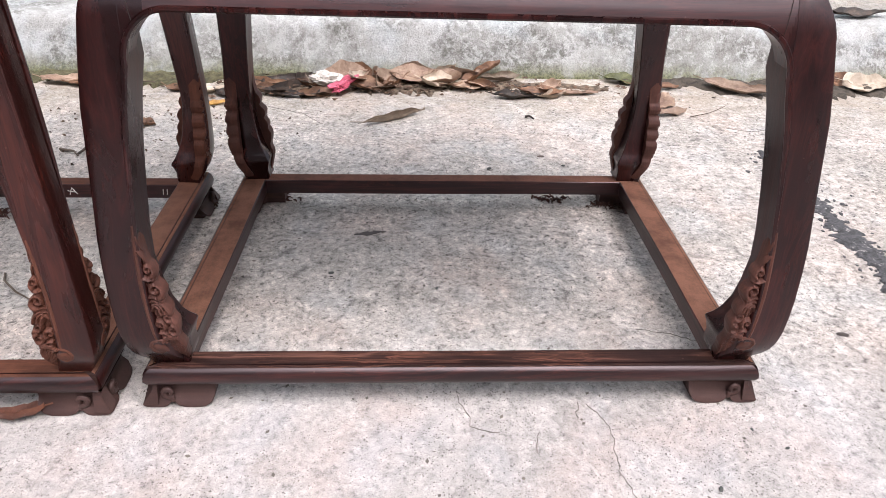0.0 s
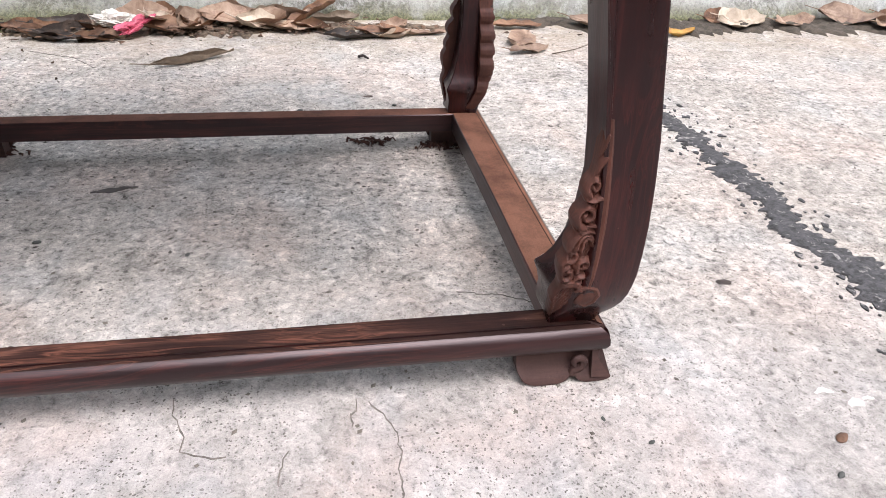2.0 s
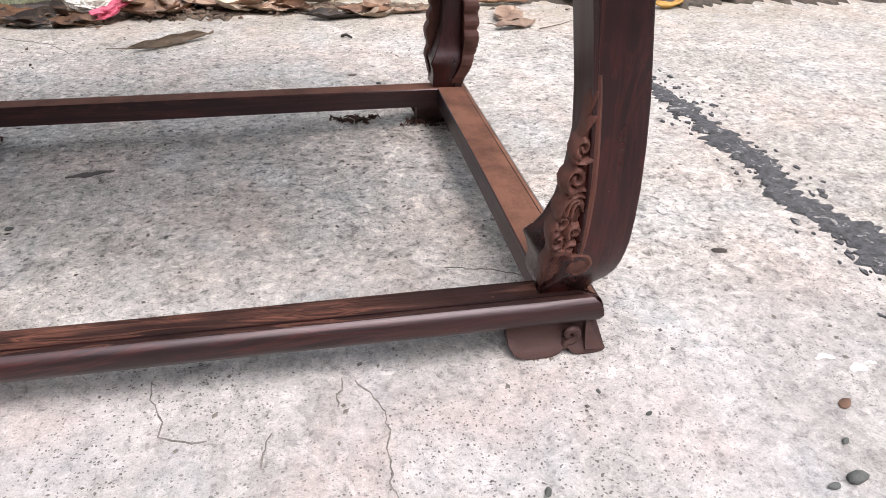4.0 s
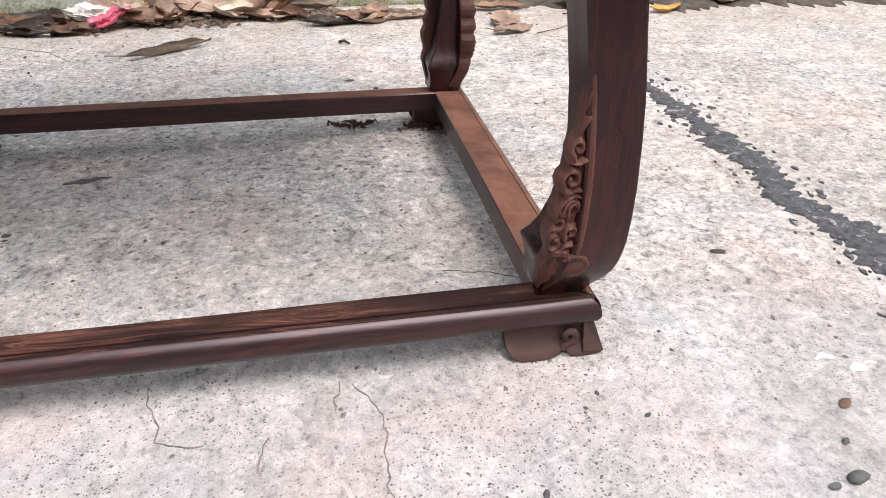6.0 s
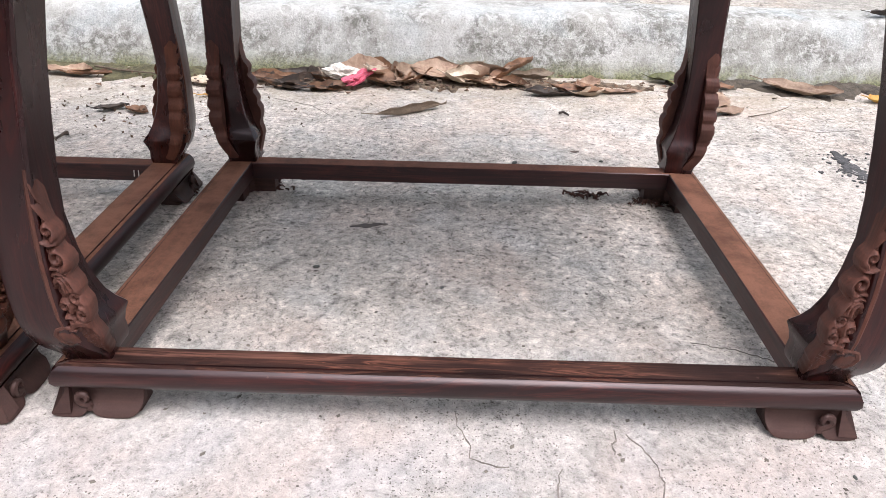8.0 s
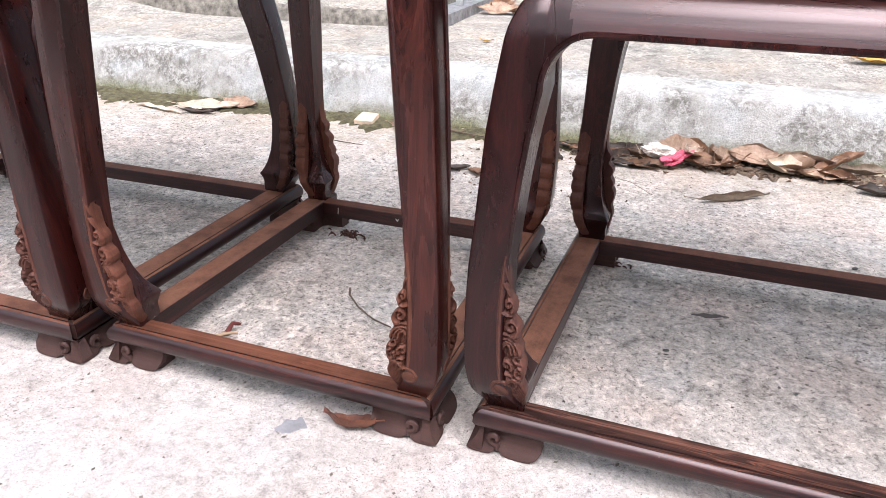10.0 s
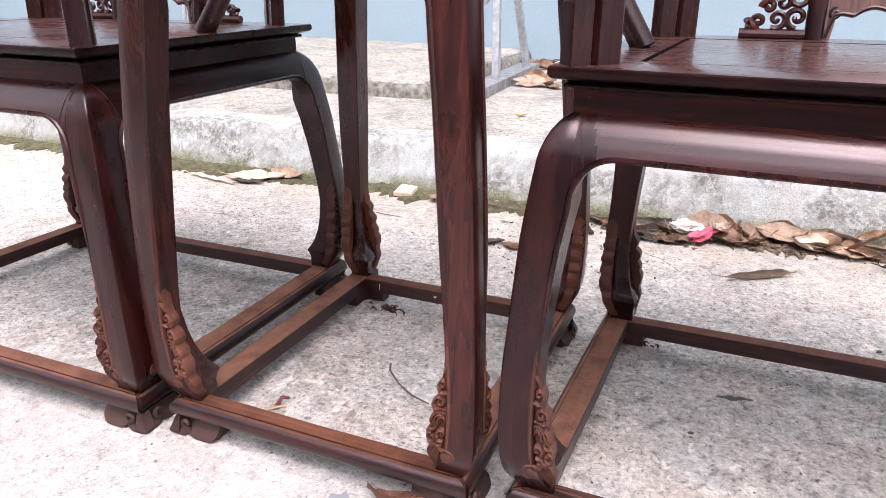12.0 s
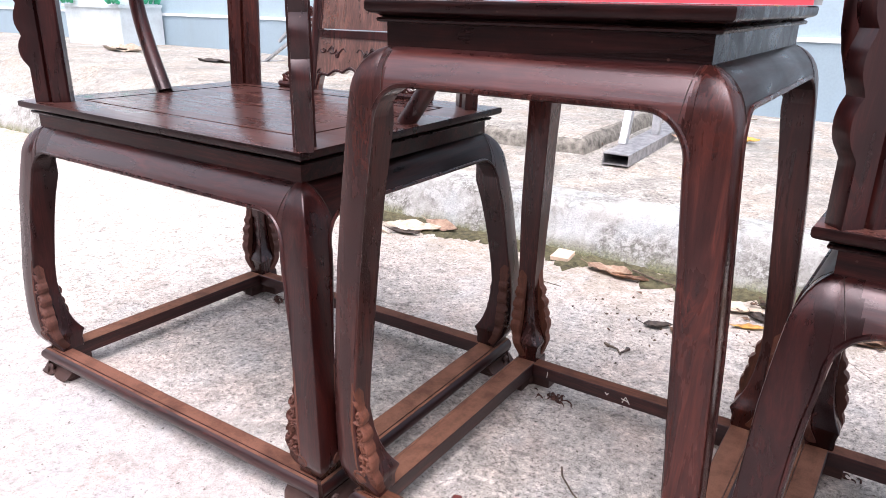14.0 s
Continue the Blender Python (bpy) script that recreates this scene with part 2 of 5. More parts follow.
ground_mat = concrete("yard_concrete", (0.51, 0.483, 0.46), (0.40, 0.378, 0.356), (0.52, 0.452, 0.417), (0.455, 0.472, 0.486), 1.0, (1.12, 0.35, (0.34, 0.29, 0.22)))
terrace_mat = concrete("terrace_concrete", (0.36, 0.345, 0.315), (0.215, 0.21, 0.19), (0.345, 0.30, 0.25), (0.31, 0.32, 0.295), 1.0)


def plain(name, col, rough=0.6, metal=0.0, var=0.25, scale=30.0, bmp=0.2):
    m, nt, b = mat_base(name)
    v = coords(nt)
    n = noise_tex(nt, v, scale, 5, 0.6)
    n2 = noise_tex(nt, v, scale * 9, 3, 0.6)
    lo = tuple(c * (1 - var) for c in col)
    hi = tuple(min(1, c * (1 + var)) for c in col)
    c = ramp(nt, n, [(0.32, lo), (0.68, hi)])
    c = mix(nt, 0.5, c, ramp(nt, n2, [(0.3, 1 - var), (0.6, 1.0)]), "MULTIPLY")
    nt.links.new(c, b.inputs["Base Color"])
    b.inputs["Roughness"].default_value, b.inputs["Metallic"].default_value = rough, metal
    bump(nt, b, n2, bmp, 0.002)
    return m


def kerb_material():
    """Lime-washed render, worn to grey, with moss where it meets the yard."""
    m, nt, b = mat_base("limewashed_kerb")
    v = coords(nt)
    big = noise_tex(nt, v, 5.0, 6, 0.65, 0.5)
    midn = noise_tex(nt, v, 26.0, 6, 0.7, 0.3)
    fine = noise_tex(nt, v, 190.0, 4, 0.7)
    streak = noise_tex(nt, coords(nt, (22, 22, 5)), 1.0, 6, 0.7, 0.6)
    col = mix(nt, ramp(nt, big, [(0.36, 0.0), (0.66, 1.0)]), (0.45, 0.46, 0.452), (0.33, 0.338, 0.322))
    col = mix(nt, ramp(nt, streak, [(0.42, 0.0), (0.70, 0.8)]), col, (0.30, 0.30, 0.275))
    flake = mix(nt, 1.0, ramp(nt, noise_tex(nt, v, 6.5, 4, 0.6, 0.6), [(0.46, 0.0), (0.58, 1.0)]), ramp(nt, noise_tex(nt, v, 70.0, 6, 0.8, 0.5), [(0.42, 0.0), (0.54, 0.95)]), "MULTIPLY")
    col = mix(nt, ramp(nt, midn, [(0.50, 0.0), (0.70, 0.7)]), col, (0.24, 0.235, 0.21))
    col = mix(nt, flake, col, (0.15, 0.15, 0.135))
    col = mix(nt, ramp(nt, noise_tex(nt, v, 40.0, 5, 0.75, 0.4), [(0.52, 0.0), (0.60, 0.7)]), col, (0.50, 0.51, 0.50))
    col = mix(nt, ramp(nt, noise_tex(nt, v, 8.0, 3), [(0.5, 0.0), (0.7, 0.5)]), col, (0.50, 0.57, 0.60))
    col = mix(nt, 0.4, col, ramp(nt, fine, [(0.33, 0.35), (0.48, 0.95), (0.6, 1.05)]), "MULTIPLY")
    geo = nt.nodes.new("ShaderNodeNewGeometry")
    xyz = nt.nodes.new("ShaderNodeSeparateXYZ")
    nt.links.new(geo.outputs["Position"], xyz.inputs[0])
    mr = nt.nodes.new("ShaderNodeMapRange")
    mr.inputs["From Min"].default_value, mr.inputs["From Max"].default_value = 0.04, 0.0
    nt.links.new(xyz.outputs["Z"], mr.inputs["Value"])
    moss = mix(nt, 1.0, mr.outputs[0], ramp(nt, noise_tex(nt, v, 11.0, 5, 0.7), [(0.36, 0.0), (0.52, 1.0)]), "MULTIPLY")
    col = mix(nt, moss, col, mix(nt, ramp(nt, fine, [(0.4, 0.0), (0.6, 1.0)]), (0.07, 0.075, 0.03), (0.19, 0.20, 0.09)))
    nt.links.new(col, b.inputs["Base Color"])
    b.inputs["Roughness"].default_value = 0.9
    bump(nt, b, mix(nt, 0.5, midn, fine), 0.8, 0.006)
    return m


def wall_paint(name, col, stain):
    m, nt, b = mat_base(name)
    v = coords(nt)
    big = noise_tex(nt, coords(nt, (1, 1, 0.35)), 2.6, 6, 0.65, 0.4)
    fine = noise_tex(nt, v, 120.0, 4, 0.6)
    c = mix(nt, ramp(nt, big, [(0.45, 0.0), (0.75, 0.55)]), col, stain)
    c = mix(nt, 0.25, c, ramp(nt, fine, [(0.3, 0.75), (0.6, 1.05)]), "MULTIPLY")
    chips = noise_tex(nt, v, 14.0, 3, 0.5, 0.8)
    c = mix(nt, ramp(nt, chips, [(0.735, 0.0), (0.75, 0.8)]), c, (0.33, 0.36, 0.36))
    nt.links.new(c, b.inputs["Base Color"])
    b.inputs["Roughness"].default_value = 0.75
    bump(nt, b, fine, 0.25, 0.003)
    return m


kerb_mat = kerb_material()
wall_mat = wall_paint("pale_blue_paint", (0.33, 0.445, 0.515), (0.28, 0.37, 0.42))
dado_mat = wall_paint("blue_grey_paint", (0.28, 0.38, 0.445), (0.23, 0.305, 0.335))


def tar_material():
    """Old tar worn through in patches, with grey dust pressed into it."""
    m, nt, b = mat_base("old_tar")
    v = coords(nt)
    n = noise_tex(nt, v, 150.0, 5, 0.7)
    col = ramp(nt, n, [(0.32, (0.018, 0.018, 0.019)), (0.68, (0.095, 0.095, 0.10))])
    col = mix(nt, ramp(nt, noise_tex(nt, v, 62.0, 7, 0.78, 0.8), [(0.585, 0.0), (0.62, 0.85)]), col, (0.36, 0.345, 0.33))
    nt.links.new(col, b.inputs["Base Color"])
    b.inputs["Roughness"].default_value = 0.85
    bump(nt, b, n, 1.0, 0.003)
    return m


tar_mat = tar_material()
crack_mat = plain("crack_dirt", (0.20, 0.18, 0.16), 0.95, 0, 0.4, 90, 0.3)
soil_mat = plain("damp_soil", (0.075, 0.062, 0.048), 0.95, 0, 0.55, 55, 1.0)
moss_mat = plain("moss_dirt", (0.095, 0.088, 0.045), 0.95, 0, 0.6, 60, 1.0)
steel_mat = plain("galvanised_steel", (0.48, 0.50, 0.52), 0.42, 0.8, 0.25, 40, 0.15)
rust_mat = plain("dull_steel", (0.33, 0.33, 0.34), 0.55, 0.7, 0.35, 40, 0.2)
plinth_mat = plain("pale_grey_blue_render", (0.55, 0.63, 0.66), 0.8, 0, 0.12, 8, 0.2)
green_mat = plain("green_paint", (0.02, 0.36, 0.19), 0.45, 0, 0.25, 30, 0.15)
chalk_mat = plain("white_chalk", (0.75, 0.74, 0.70), 0.9, 0, 0.2, 200, 0.2)
foil_pink = plain("pink_foil", (0.64, 0.11, 0.18), 0.32, 0, 0.3, 60, 0.5)
foil_white = plain("white_foil", (0.66, 0.63, 0.58), 0.5, 0, 0.25, 60, 0.5)
red_card = plain("red_card", (0.80, 0.09, 0.12), 0.5, 0, 0.06, 20, 0.05)
grey_card = plain("grey_card", (0.36, 0.36, 0.36), 0.6, 0, 0.1, 20, 0.05)
yellow_ink = plain("yellow_ink", (0.85, 0.62, 0.12), 0.5, 0, 0.06, 20, 0.05)


def leaf_material(name, a, b_, c_):
    m, nt, b = mat_base(name)
    v = coords(nt)
    n = noise_tex(nt, v, 28.0, 5, 0.7, 0.6)
    inf = nt.nodes.new("ShaderNodeObjectInfo")
    col = ramp(nt, n, [(0.3, a), (0.5, b_), (0.72, c_)])
    col = mix(nt, 0.6, col, ramp(nt, inf.outputs["Random"], [(0.0, 0.6), (1.0, 1.35)]), "MULTIPLY")
    nt.links.new(col, b.inputs["Base Color"])
    b.inputs["Roughness"].default_value = 0.6
    bump(nt, b, noise_tex(nt, v, 160.0, 4), 0.5, 0.003)
    return m


leaf_tan = leaf_material("dry_leaf_tan", (0.11, 0.060, 0.040), (0.27, 0.180, 0.125), (0.42, 0.315, 0.235))
leaf_brown = leaf_material("dry_leaf_brown", (0.05, 0.025, 0.015), (0.17, 0.085, 0.045), (0.28, 0.16, 0.09))
leaf_dark = leaf_material("rotten_leaf", (0.012, 0.009, 0.008), (0.045, 0.032, 0.025), (0.13, 0.09, 0.065))
leaf_yellow = leaf_material("yellowed_leaf", (0.25, 0.11, 0.03), (0.50, 0.28, 0.06), (0.58, 0.40, 0.10))
leaf_grey = leaf_material("grey_brown_leaf", (0.12, 0.09, 0.065), (0.23, 0.175, 0.125), (0.35, 0.28, 0.21))
leaf_rust = leaf_material("rusty_leaf", (0.04, 0.014, 0.009), (0.11, 0.038, 0.022), (0.19, 0.075, 0.042))
leaf_pale = leaf_material("bleached_leaf", (0.28, 0.22, 0.16), (0.50, 0.42, 0.33), (0.62, 0.55, 0.46))
leaf_green = leaf_material("mossy_leaf", (0.03, 0.035, 0.01), (0.08, 0.09, 0.03), (0.17, 0.17, 0.07))


# ---- mesh helpers ----
def finish(name, bm, mat, parent=None, label="", smooth=True, recalc=True):
    if recalc:
        bmesh.ops.recalc_face_normals(bm, faces=bm.faces)
    me = bpy.data.meshes.new(name)
    bm.to_mesh(me)
    bm.free()
    for mt in mat if isinstance(mat, (list, tuple)) else (mat,):
        me.materials.append(mt)
    if smooth:
        me.shade_smooth()
        me.set_sharp_from_angle(angle=radians(38))
    ob = new(name, me)
    if parent is not None:
        ob.parent = parent
    if label:
        tagged(ob, label)
    return ob


def part(name, bm, mat, parent, label=""):
    return finish(name, bm, mat, parent, label)


def thing(name, label, category, group="", kind="", at=None):
    ob = tagged(new(name), label, category, group, kind)
    if at is not None:
        ob.matrix_basis = at
    return ob


def loft(bm, rings, close_ends=True, loop=True, mat=0):
    """Skin a list of equally long rings of points."""
    vs = [[bm.verts.new(p) for p in r] for r in rings]
    n = len(vs[0])
    for a, b in zip(vs, vs[1:]):
        for i in range(n if loop else n - 1):
            j = (i + 1) % n
            f = bm.faces.new((a[i], a[j], b[j], b[i]))
            f.material_index = mat
    if close_ends and loop:
        bm.faces.new(vs[0][::-1]).material_index = mat
        bm.faces.new(vs[-1]).material_index = mat
    return vs


def tube(bm, pts, radii, n=7, flat=None, mat=0):
    """A round rod along a line of points; flat=(normal, ratio) squashes it along a direction."""
    pts = [Vector(p) for p in pts]
    if isinstance(radii, (int, float)):
        radii = [radii] * len(pts)
    rings, side = [], None
    for i, p in enumerate(pts):
        t = (pts[min(i + 1, len(pts) - 1)] - pts[max(i - 1, 0)]).normalized()
        if side is None:
            ref = Vector((0, 0, 1)) if abs(t.z) < 0.9 else Vector((1, 0, 0))
            side = t.cross(ref).normalized()
        side = (side - t * side.dot(t)).normalized()
        up = t.cross(side)
        ring = []
        for k in range(n):
            a = 2 * math.pi * k / n
            off = (side * math.cos(a) + up * math.sin(a)) * radii[i]
            if flat:
                off -= flat[0] * off.dot(flat[0]) * (1 - flat[1])
            ring.append(p + off)
        rings.append(ring)
    loft(bm, rings, mat=mat)


def box(bm, lo, hi, mat=0):
    x0, y0, z0 = lo
    x1, y1, z1 = hi
    loft(bm, [[(x0, y0, z0), (x1, y0, z0), (x1, y1, z0), (x0, y1, z0)], [(x0, y0, z1), (x1, y0, z1), (x1, y1, z1), (x0, y1, z1)]], mat=mat)


def bevel_all(bm, width, seg=2, angle=30):
    es = [e for e in bm.edges if len(e.link_faces) == 2 and e.calc_face_angle(0) > radians(angle)]
    bmesh.ops.bevel(bm, geom=es, offset=width, segments=seg, profile=0.5, affect="EDGES", clamp_overlap=True)


def interp(table, z):
    if z <= table[0][0]:
        return table[0][1]
    for (z0, v0), (z1, v1) in zip(table, table[1:]):
        if z <= z1:
            k = (z - z0) / (z1 - z0)
            return v0 + (v1 - v0) * k
    return table[-1][1]


def spiral(cs, cz, r, turns, start, way=1, n=22):
    """Points of a volute in a plane, from its rim to its eye."""
    out = []
    for i in range(n):
        k = i / (n - 1)
        a = radians(start) + way * k * turns * 2 * math.pi
        rr = r * (1 - 0.86 * k)
        out.append((cs + rr * math.cos(a), cz + rr * math.sin(a)))
    return out


STROKES = [(spiral(0.0085, 0.1490, 0.0088, 1.35, -70, 1, 30), 0.0030), (spiral(0.0050, 0.1700, 0.0066, 1.2, -60, 1, 22), 0.0025),
           (spiral(0.0155, 0.1190, 0.0068, 1.2, 60, -1, 24), 0.0027), (spiral(0.0165, 0.1035, 0.0070, 1.25, 80, -1, 24), 0.0027),
           (spiral(0.0045, 0.1100, 0.0058, 1.2, -40, 1, 22), 0.0025), (spiral(0.0060, 0.0965, 0.0052, 1.2, 120, -1, 20), 0.0024)]
STROKES += [([(0.0225 - 0.0042 * j, 0.1270 - 0.0012 * j), (0.0190 - 0.0036 * j, 0.1330 - 0.0010 * j), (0.0125 - 0.0024 * j, 0.1385 - 0.0020 * j), (0.0060 - 0.0012 * j, 0.1410 - 0.0036 * j), (-0.001, 0.1405 - 0.0056 * j)], 0.0021) for j in range(4)]
STROKES += [([(0.001 + 0.0022 * j, 0.0885 + 0.0032 * j), (0.008 + 0.0020 * j, 0.0935 + 0.0018 * j), (0.016 + 0.0012 * j, 0.0935 + 0.0008 * j), (0.022, 0.0880)], 0.0021) for j in range(3)]
STROKES += [([(-0.002, 0.190), (0.002, 0.184), (0.005, 0.179), (0.010, 0.176)], 0.0020), ([(-0.002, 0.205), (0.000, 0.197), (0.003, 0.190)], 0.0017), ([(-0.001, 0.162), (0.004, 0.160), (0.010, 0.1605), (0.015, 0.158)], 0.0022), ([(0.0215, 0.1150), (0.0235, 0.1090), (0.0225, 0.1020)], 0.0022)]


@functools.lru_cache(None)
def relief_depth(nz, nu, edge):
    zs = np.linspace(edge[0][0], edge[-1][0], nz)
    us = np.concatenate([np.linspace(0, 0.9, nu - 4), [0.94, 0.97, 0.99, 1.0]])
    ez = np.interp(zs, [p[0] for p in edge], [p[1] for p in edge])
    S = -0.0045 + (ez[:, None] + 0.0045) * us[None, :]
    Z = np.repeat(zs[:, None], len(us), 1)
    height = np.zeros_like(S)
    for pts, r in STROKES:
        line = [np.array(pts[0])]
        for p, q in zip(pts, pts[1:]):
            n = max(2, int(math.hypot(q[0] - p[0], q[1] - p[1]) / 0.0006))
            line += [np.array(p) + (np.array(q) - np.array(p)) * i / n for i in range(1, n + 1)]
        line = np.array(line)
        d2 = ((S[..., None] - line[:, 0]) ** 2 + (Z[..., None] - line[:, 1]) ** 2)
        k = d2.argmin(-1)
        taper = 1.0 - 0.45 * k / len(line)
        d = np.sqrt(d2.min(-1)) / (r * taper)
        height = np.maximum(height, 0.0058 * taper * np.sqrt(np.clip(1 - d * d, 0, 1)))
    height += 0.0007 * np.sin(S * 1900 + Z * 700) * (height < 0.001)
    rim = np.clip((1 - us) * (ez[:, None] + 0.0045) / 0.003, 0, 1)
    height = height * (0.35 + 0.65 * rim) + 0.0018 * (1 - rim) - 0.0028 * (1 - rim) ** 4
    return [float(u) for u in us], [float(z) for z in zs], height.tolist()


def relief(lobes):
    """Depth of the carved foliage over its bracket: curling strokes raised from a sunk ground."""
    return relief_depth(130, 22, tuple(lobes))


# ---- the stand shared by chair and table: base frame, feet, legs, aprons, waist, top ----
class Stand:
    def __init__(self, ob, W, D, inset, leg_w, z_arch, z_waist, z_lip, z_top, arch_r, woods):
        self.ob, self.W, self.D = ob, W, D
        self.inset, self.leg_w = inset, leg_w
        self.z_arch, self.z_waist, self.z_lip, self.z_top, self.arch_r = z_arch, z_waist, z_lip, z_top, arch_r
        self.woods = woods
        self.arch_h = 1.08 * arch_r
        z = z_arch - self.arch_h
        self.z_spring, self.s_in = z, interp(inset, z) + interp(leg_w, z)

    def width(self, z):
        """Leg width: from its table up to where the arch springs, then a straight inner edge."""
        return interp(self.leg_w, z) if z <= self.z_spring else self.s_in - self.off(z)

    skew, lean, rake = 0.0, 0.0, (0.0, 0.0)

    def at(self, x, y, z):
        """A point of the stand; the hand-made frame draws in a little at one rear corner and rakes back at one front corner."""
        k = (1 - y / self.D) * (1 - x / self.W) * min(max((z - 0.10) / 0.29, 0.0), 1.15)
        return (x + self.skew * (y / self.D) * (1 - x / self.W) + self.lean * max(0.0, z - 0.06) + self.rake[0] * k, y + self.rake[1] * k, z)

    def side(self, k):
        W, D, at = self.W, self.D, self.at
        f = (lambda s, u, z: at(s, u, z), lambda s, u, z: at(W - u, s, z), lambda s, u, z: at(W - s, D - u, z), lambda s, u, z: at(u, D - s, z))[k]
        return f, (W, D, W, D)[k]

    def corner(self, k):
        W, D, at = self.W, self.D, self.at
        return (lambda a, b, z: at(a, b, z), lambda a, b, z: at(W - a, b, z), lambda a, b, z: at(W - a, D - b, z), lambda a, b, z: at(a, D - b, z))[k]

    def off(self, z):
        return interp(self.inset, z)

    def build(self):
        for k in range(4):
            self.rail(k)
            self.foot(k)
            self.leg(k)
            self.apron(k)
        self.waist()

    def rail(self, k):
        """One base rail, mitred at both ends: flat top with a scratched line, half-round outer edge."""
        f, L = self.side(k)
        w, other = (0.032, 0.046) if k % 2 == 0 else (0.046, 0.032)
        a = 0.0015 if k % 2 == 0 else 0.0055
        if k == 2:
            w, a = 0.055, 0.024
        prof = [(w, 0.028), (a + 0.004, 0.028), (a + 0.0005, 0.031), (a - 0.0015, 0.0355), (a - 0.001, 0.041), (a + 0.001, 0.0455), (a + 0.0045, 0.0488), (a + 0.0085, 0.0496),
                (a + 0.0088, 0.0488), (a + 0.0093, 0.0488), (a + 0.0096, 0.0502), (w - 0.001, 0.0502), (w, 0.0492)]
        bm = bmesh.new()
        rings = []
        n = 14
        for i in range(n + 1):
            t = i / n
            wob = 0.0004 * math.sin(9 * t + k)
            ends = [(0.0458 if k == 2 else 0.007 if k == 3 else self.mitre(u, w, other, a), 0.0458 if k == 2 else 0.007 if k == 1 else self.mitre(u, w, other, a)) for u, z in prof]
            rings.append([f(p + (L - q - p) * t, u + wob * (u > a + 0.01), z) for (p, q), (u, z) in zip(ends, prof)])
        loft(bm, rings)
        bmesh.ops.recalc_face_normals(bm, faces=bm.faces)
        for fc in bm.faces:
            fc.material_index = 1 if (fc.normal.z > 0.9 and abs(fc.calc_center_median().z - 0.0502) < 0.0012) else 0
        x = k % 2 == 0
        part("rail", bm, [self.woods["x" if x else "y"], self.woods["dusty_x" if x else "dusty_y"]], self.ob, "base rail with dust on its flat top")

    def mitre(self, u, w, other, a):
        b = 0.007 - a
        return u + b + (max(u - a, 0.0) / (w - a)) * (other - w - b)

    def foot(self, k):
        """An L-shaped bracket foot that flares to the floor, with a small curl on each outer face."""
        c = self.corner(k)
        bm = bmesh.new()
        h, ln, th = 0.0285, 0.074, 0.034
        prof = [(0.0, 0.0085), (0.3, 0.0095), (0.55, 0.0100), (0.8, 0.0095), (1.0, 0.007)]
        rings = []
        for kz, o in prof:
            z = kz * h
            pts = [(o, o), (0.03, o), (ln - 0.008, o), (ln - 0.005, o + 0.003), (ln - 0.005, th), (th + 0.006, th), (th, th + 0.006), (th, ln - 0.005), (o + 0.003, ln - 0.005), (o, ln - 0.008), (o, 0.03)]
            rings.append([c(a, b, z) for a, b in pts])
        loft(bm, rings)
        loft(bm, [[c(a, b, z) for a, b in ((0.0088, 0.0088), (0.03, 0.0088), (0.03, 0.03), (0.0088, 0.03))] for z in (0.028, 0.0484)])
        lip = [(1.0, 0.0066), (0.82, 0.0092), (0.60, 0.0094), (0.38, 0.0072), (0.20, 0.0034), (0.07, 0.0004), (0.0, 0.0)]
        for swap in (False, True):
            def put(s, z, o):
                return c(o, s, z) if swap else c(s, o, z)
            # two dished lobes with rounded lower edges that meet under the curl
            for s0, s1 in ((0.0, 0.0305), (0.0295, ln)):
                rings = []
                for i in range(15):
                    t = -1 + 2 * i / 14
                    s = s0 + (s1 - s0) * i / 14
                    round_off = 1 - math.sqrt(max(0.0, 1 - 0.96 * abs(t) ** 3))
                    zb, back = 0.0008 + 0.013 * round_off, 0.006 * abs(t) ** 6
                    if s0 == 0.0 and t < 0:
                        zb, back = 0.0008 + 0.004 * round_off, 0.0
                    front = [(max(s, o) if s0 == 0.0 else s, zb + (h - zb) * q, o + back * (1 - q)) for q, o in lip]
                    rings.append([put(*p) for p in front] + [put(front[-1][0], zb + 0.0012, 0.016), put(front[0][0], h, 0.016)])
                loft(bm, rings)
        ob = part("foot", bm, self.woods["foot"], self.ob, "low bracket foot with two dished lobes")
        bm = bmesh.new()
        for swap in (False, True):
            def put(s, z, o):
                return c(o, s, z) if swap else c(s, o, z)
            sp = spiral(0.0280, 0.0182, 0.0076, 0.95, 285, -1, 18)
            sp = [(0.0300, 0.0060), (0.0303, 0.0085)] + sp
            n = len(sp) - 1
            tube(bm, [put(s, z, 0.0056 - 0.0026 * i / n) for i, (s, z) in enumerate(sp)], [0.0038 * (1 - 0.35 * i / n) for i in range(n + 1)], 8)
        part("scroll", bm, self.woods["foot"], ob, "raised curl")

    def leg(self, k):
        """A gently bowed square leg with a pointed hoof turned in, and a carved bracket on each inner edge."""
        c = self.corner(k)
        bm = bmesh.new()
        zt = self.z_waist
        zs = [0.0495, 0.053, 0.058, 0.066, 0.074, 0.0805, 0.0825, 0.09, 0.1, 0.118, 0.14, 0.17, 0.2, 0.24, 0.28, 0.32]
        z = 0.32
        while z < zt - 0.1:
            z += 0.04
            zs.append(z)
        zs = [q for q in zs if q < zt - 0.085] + [zt - d for d in (0.08, 0.065, 0.052, 0.042, 0.033, 0.024, 0.016, 0.009, 0.004, 0.0)]
        rings = []
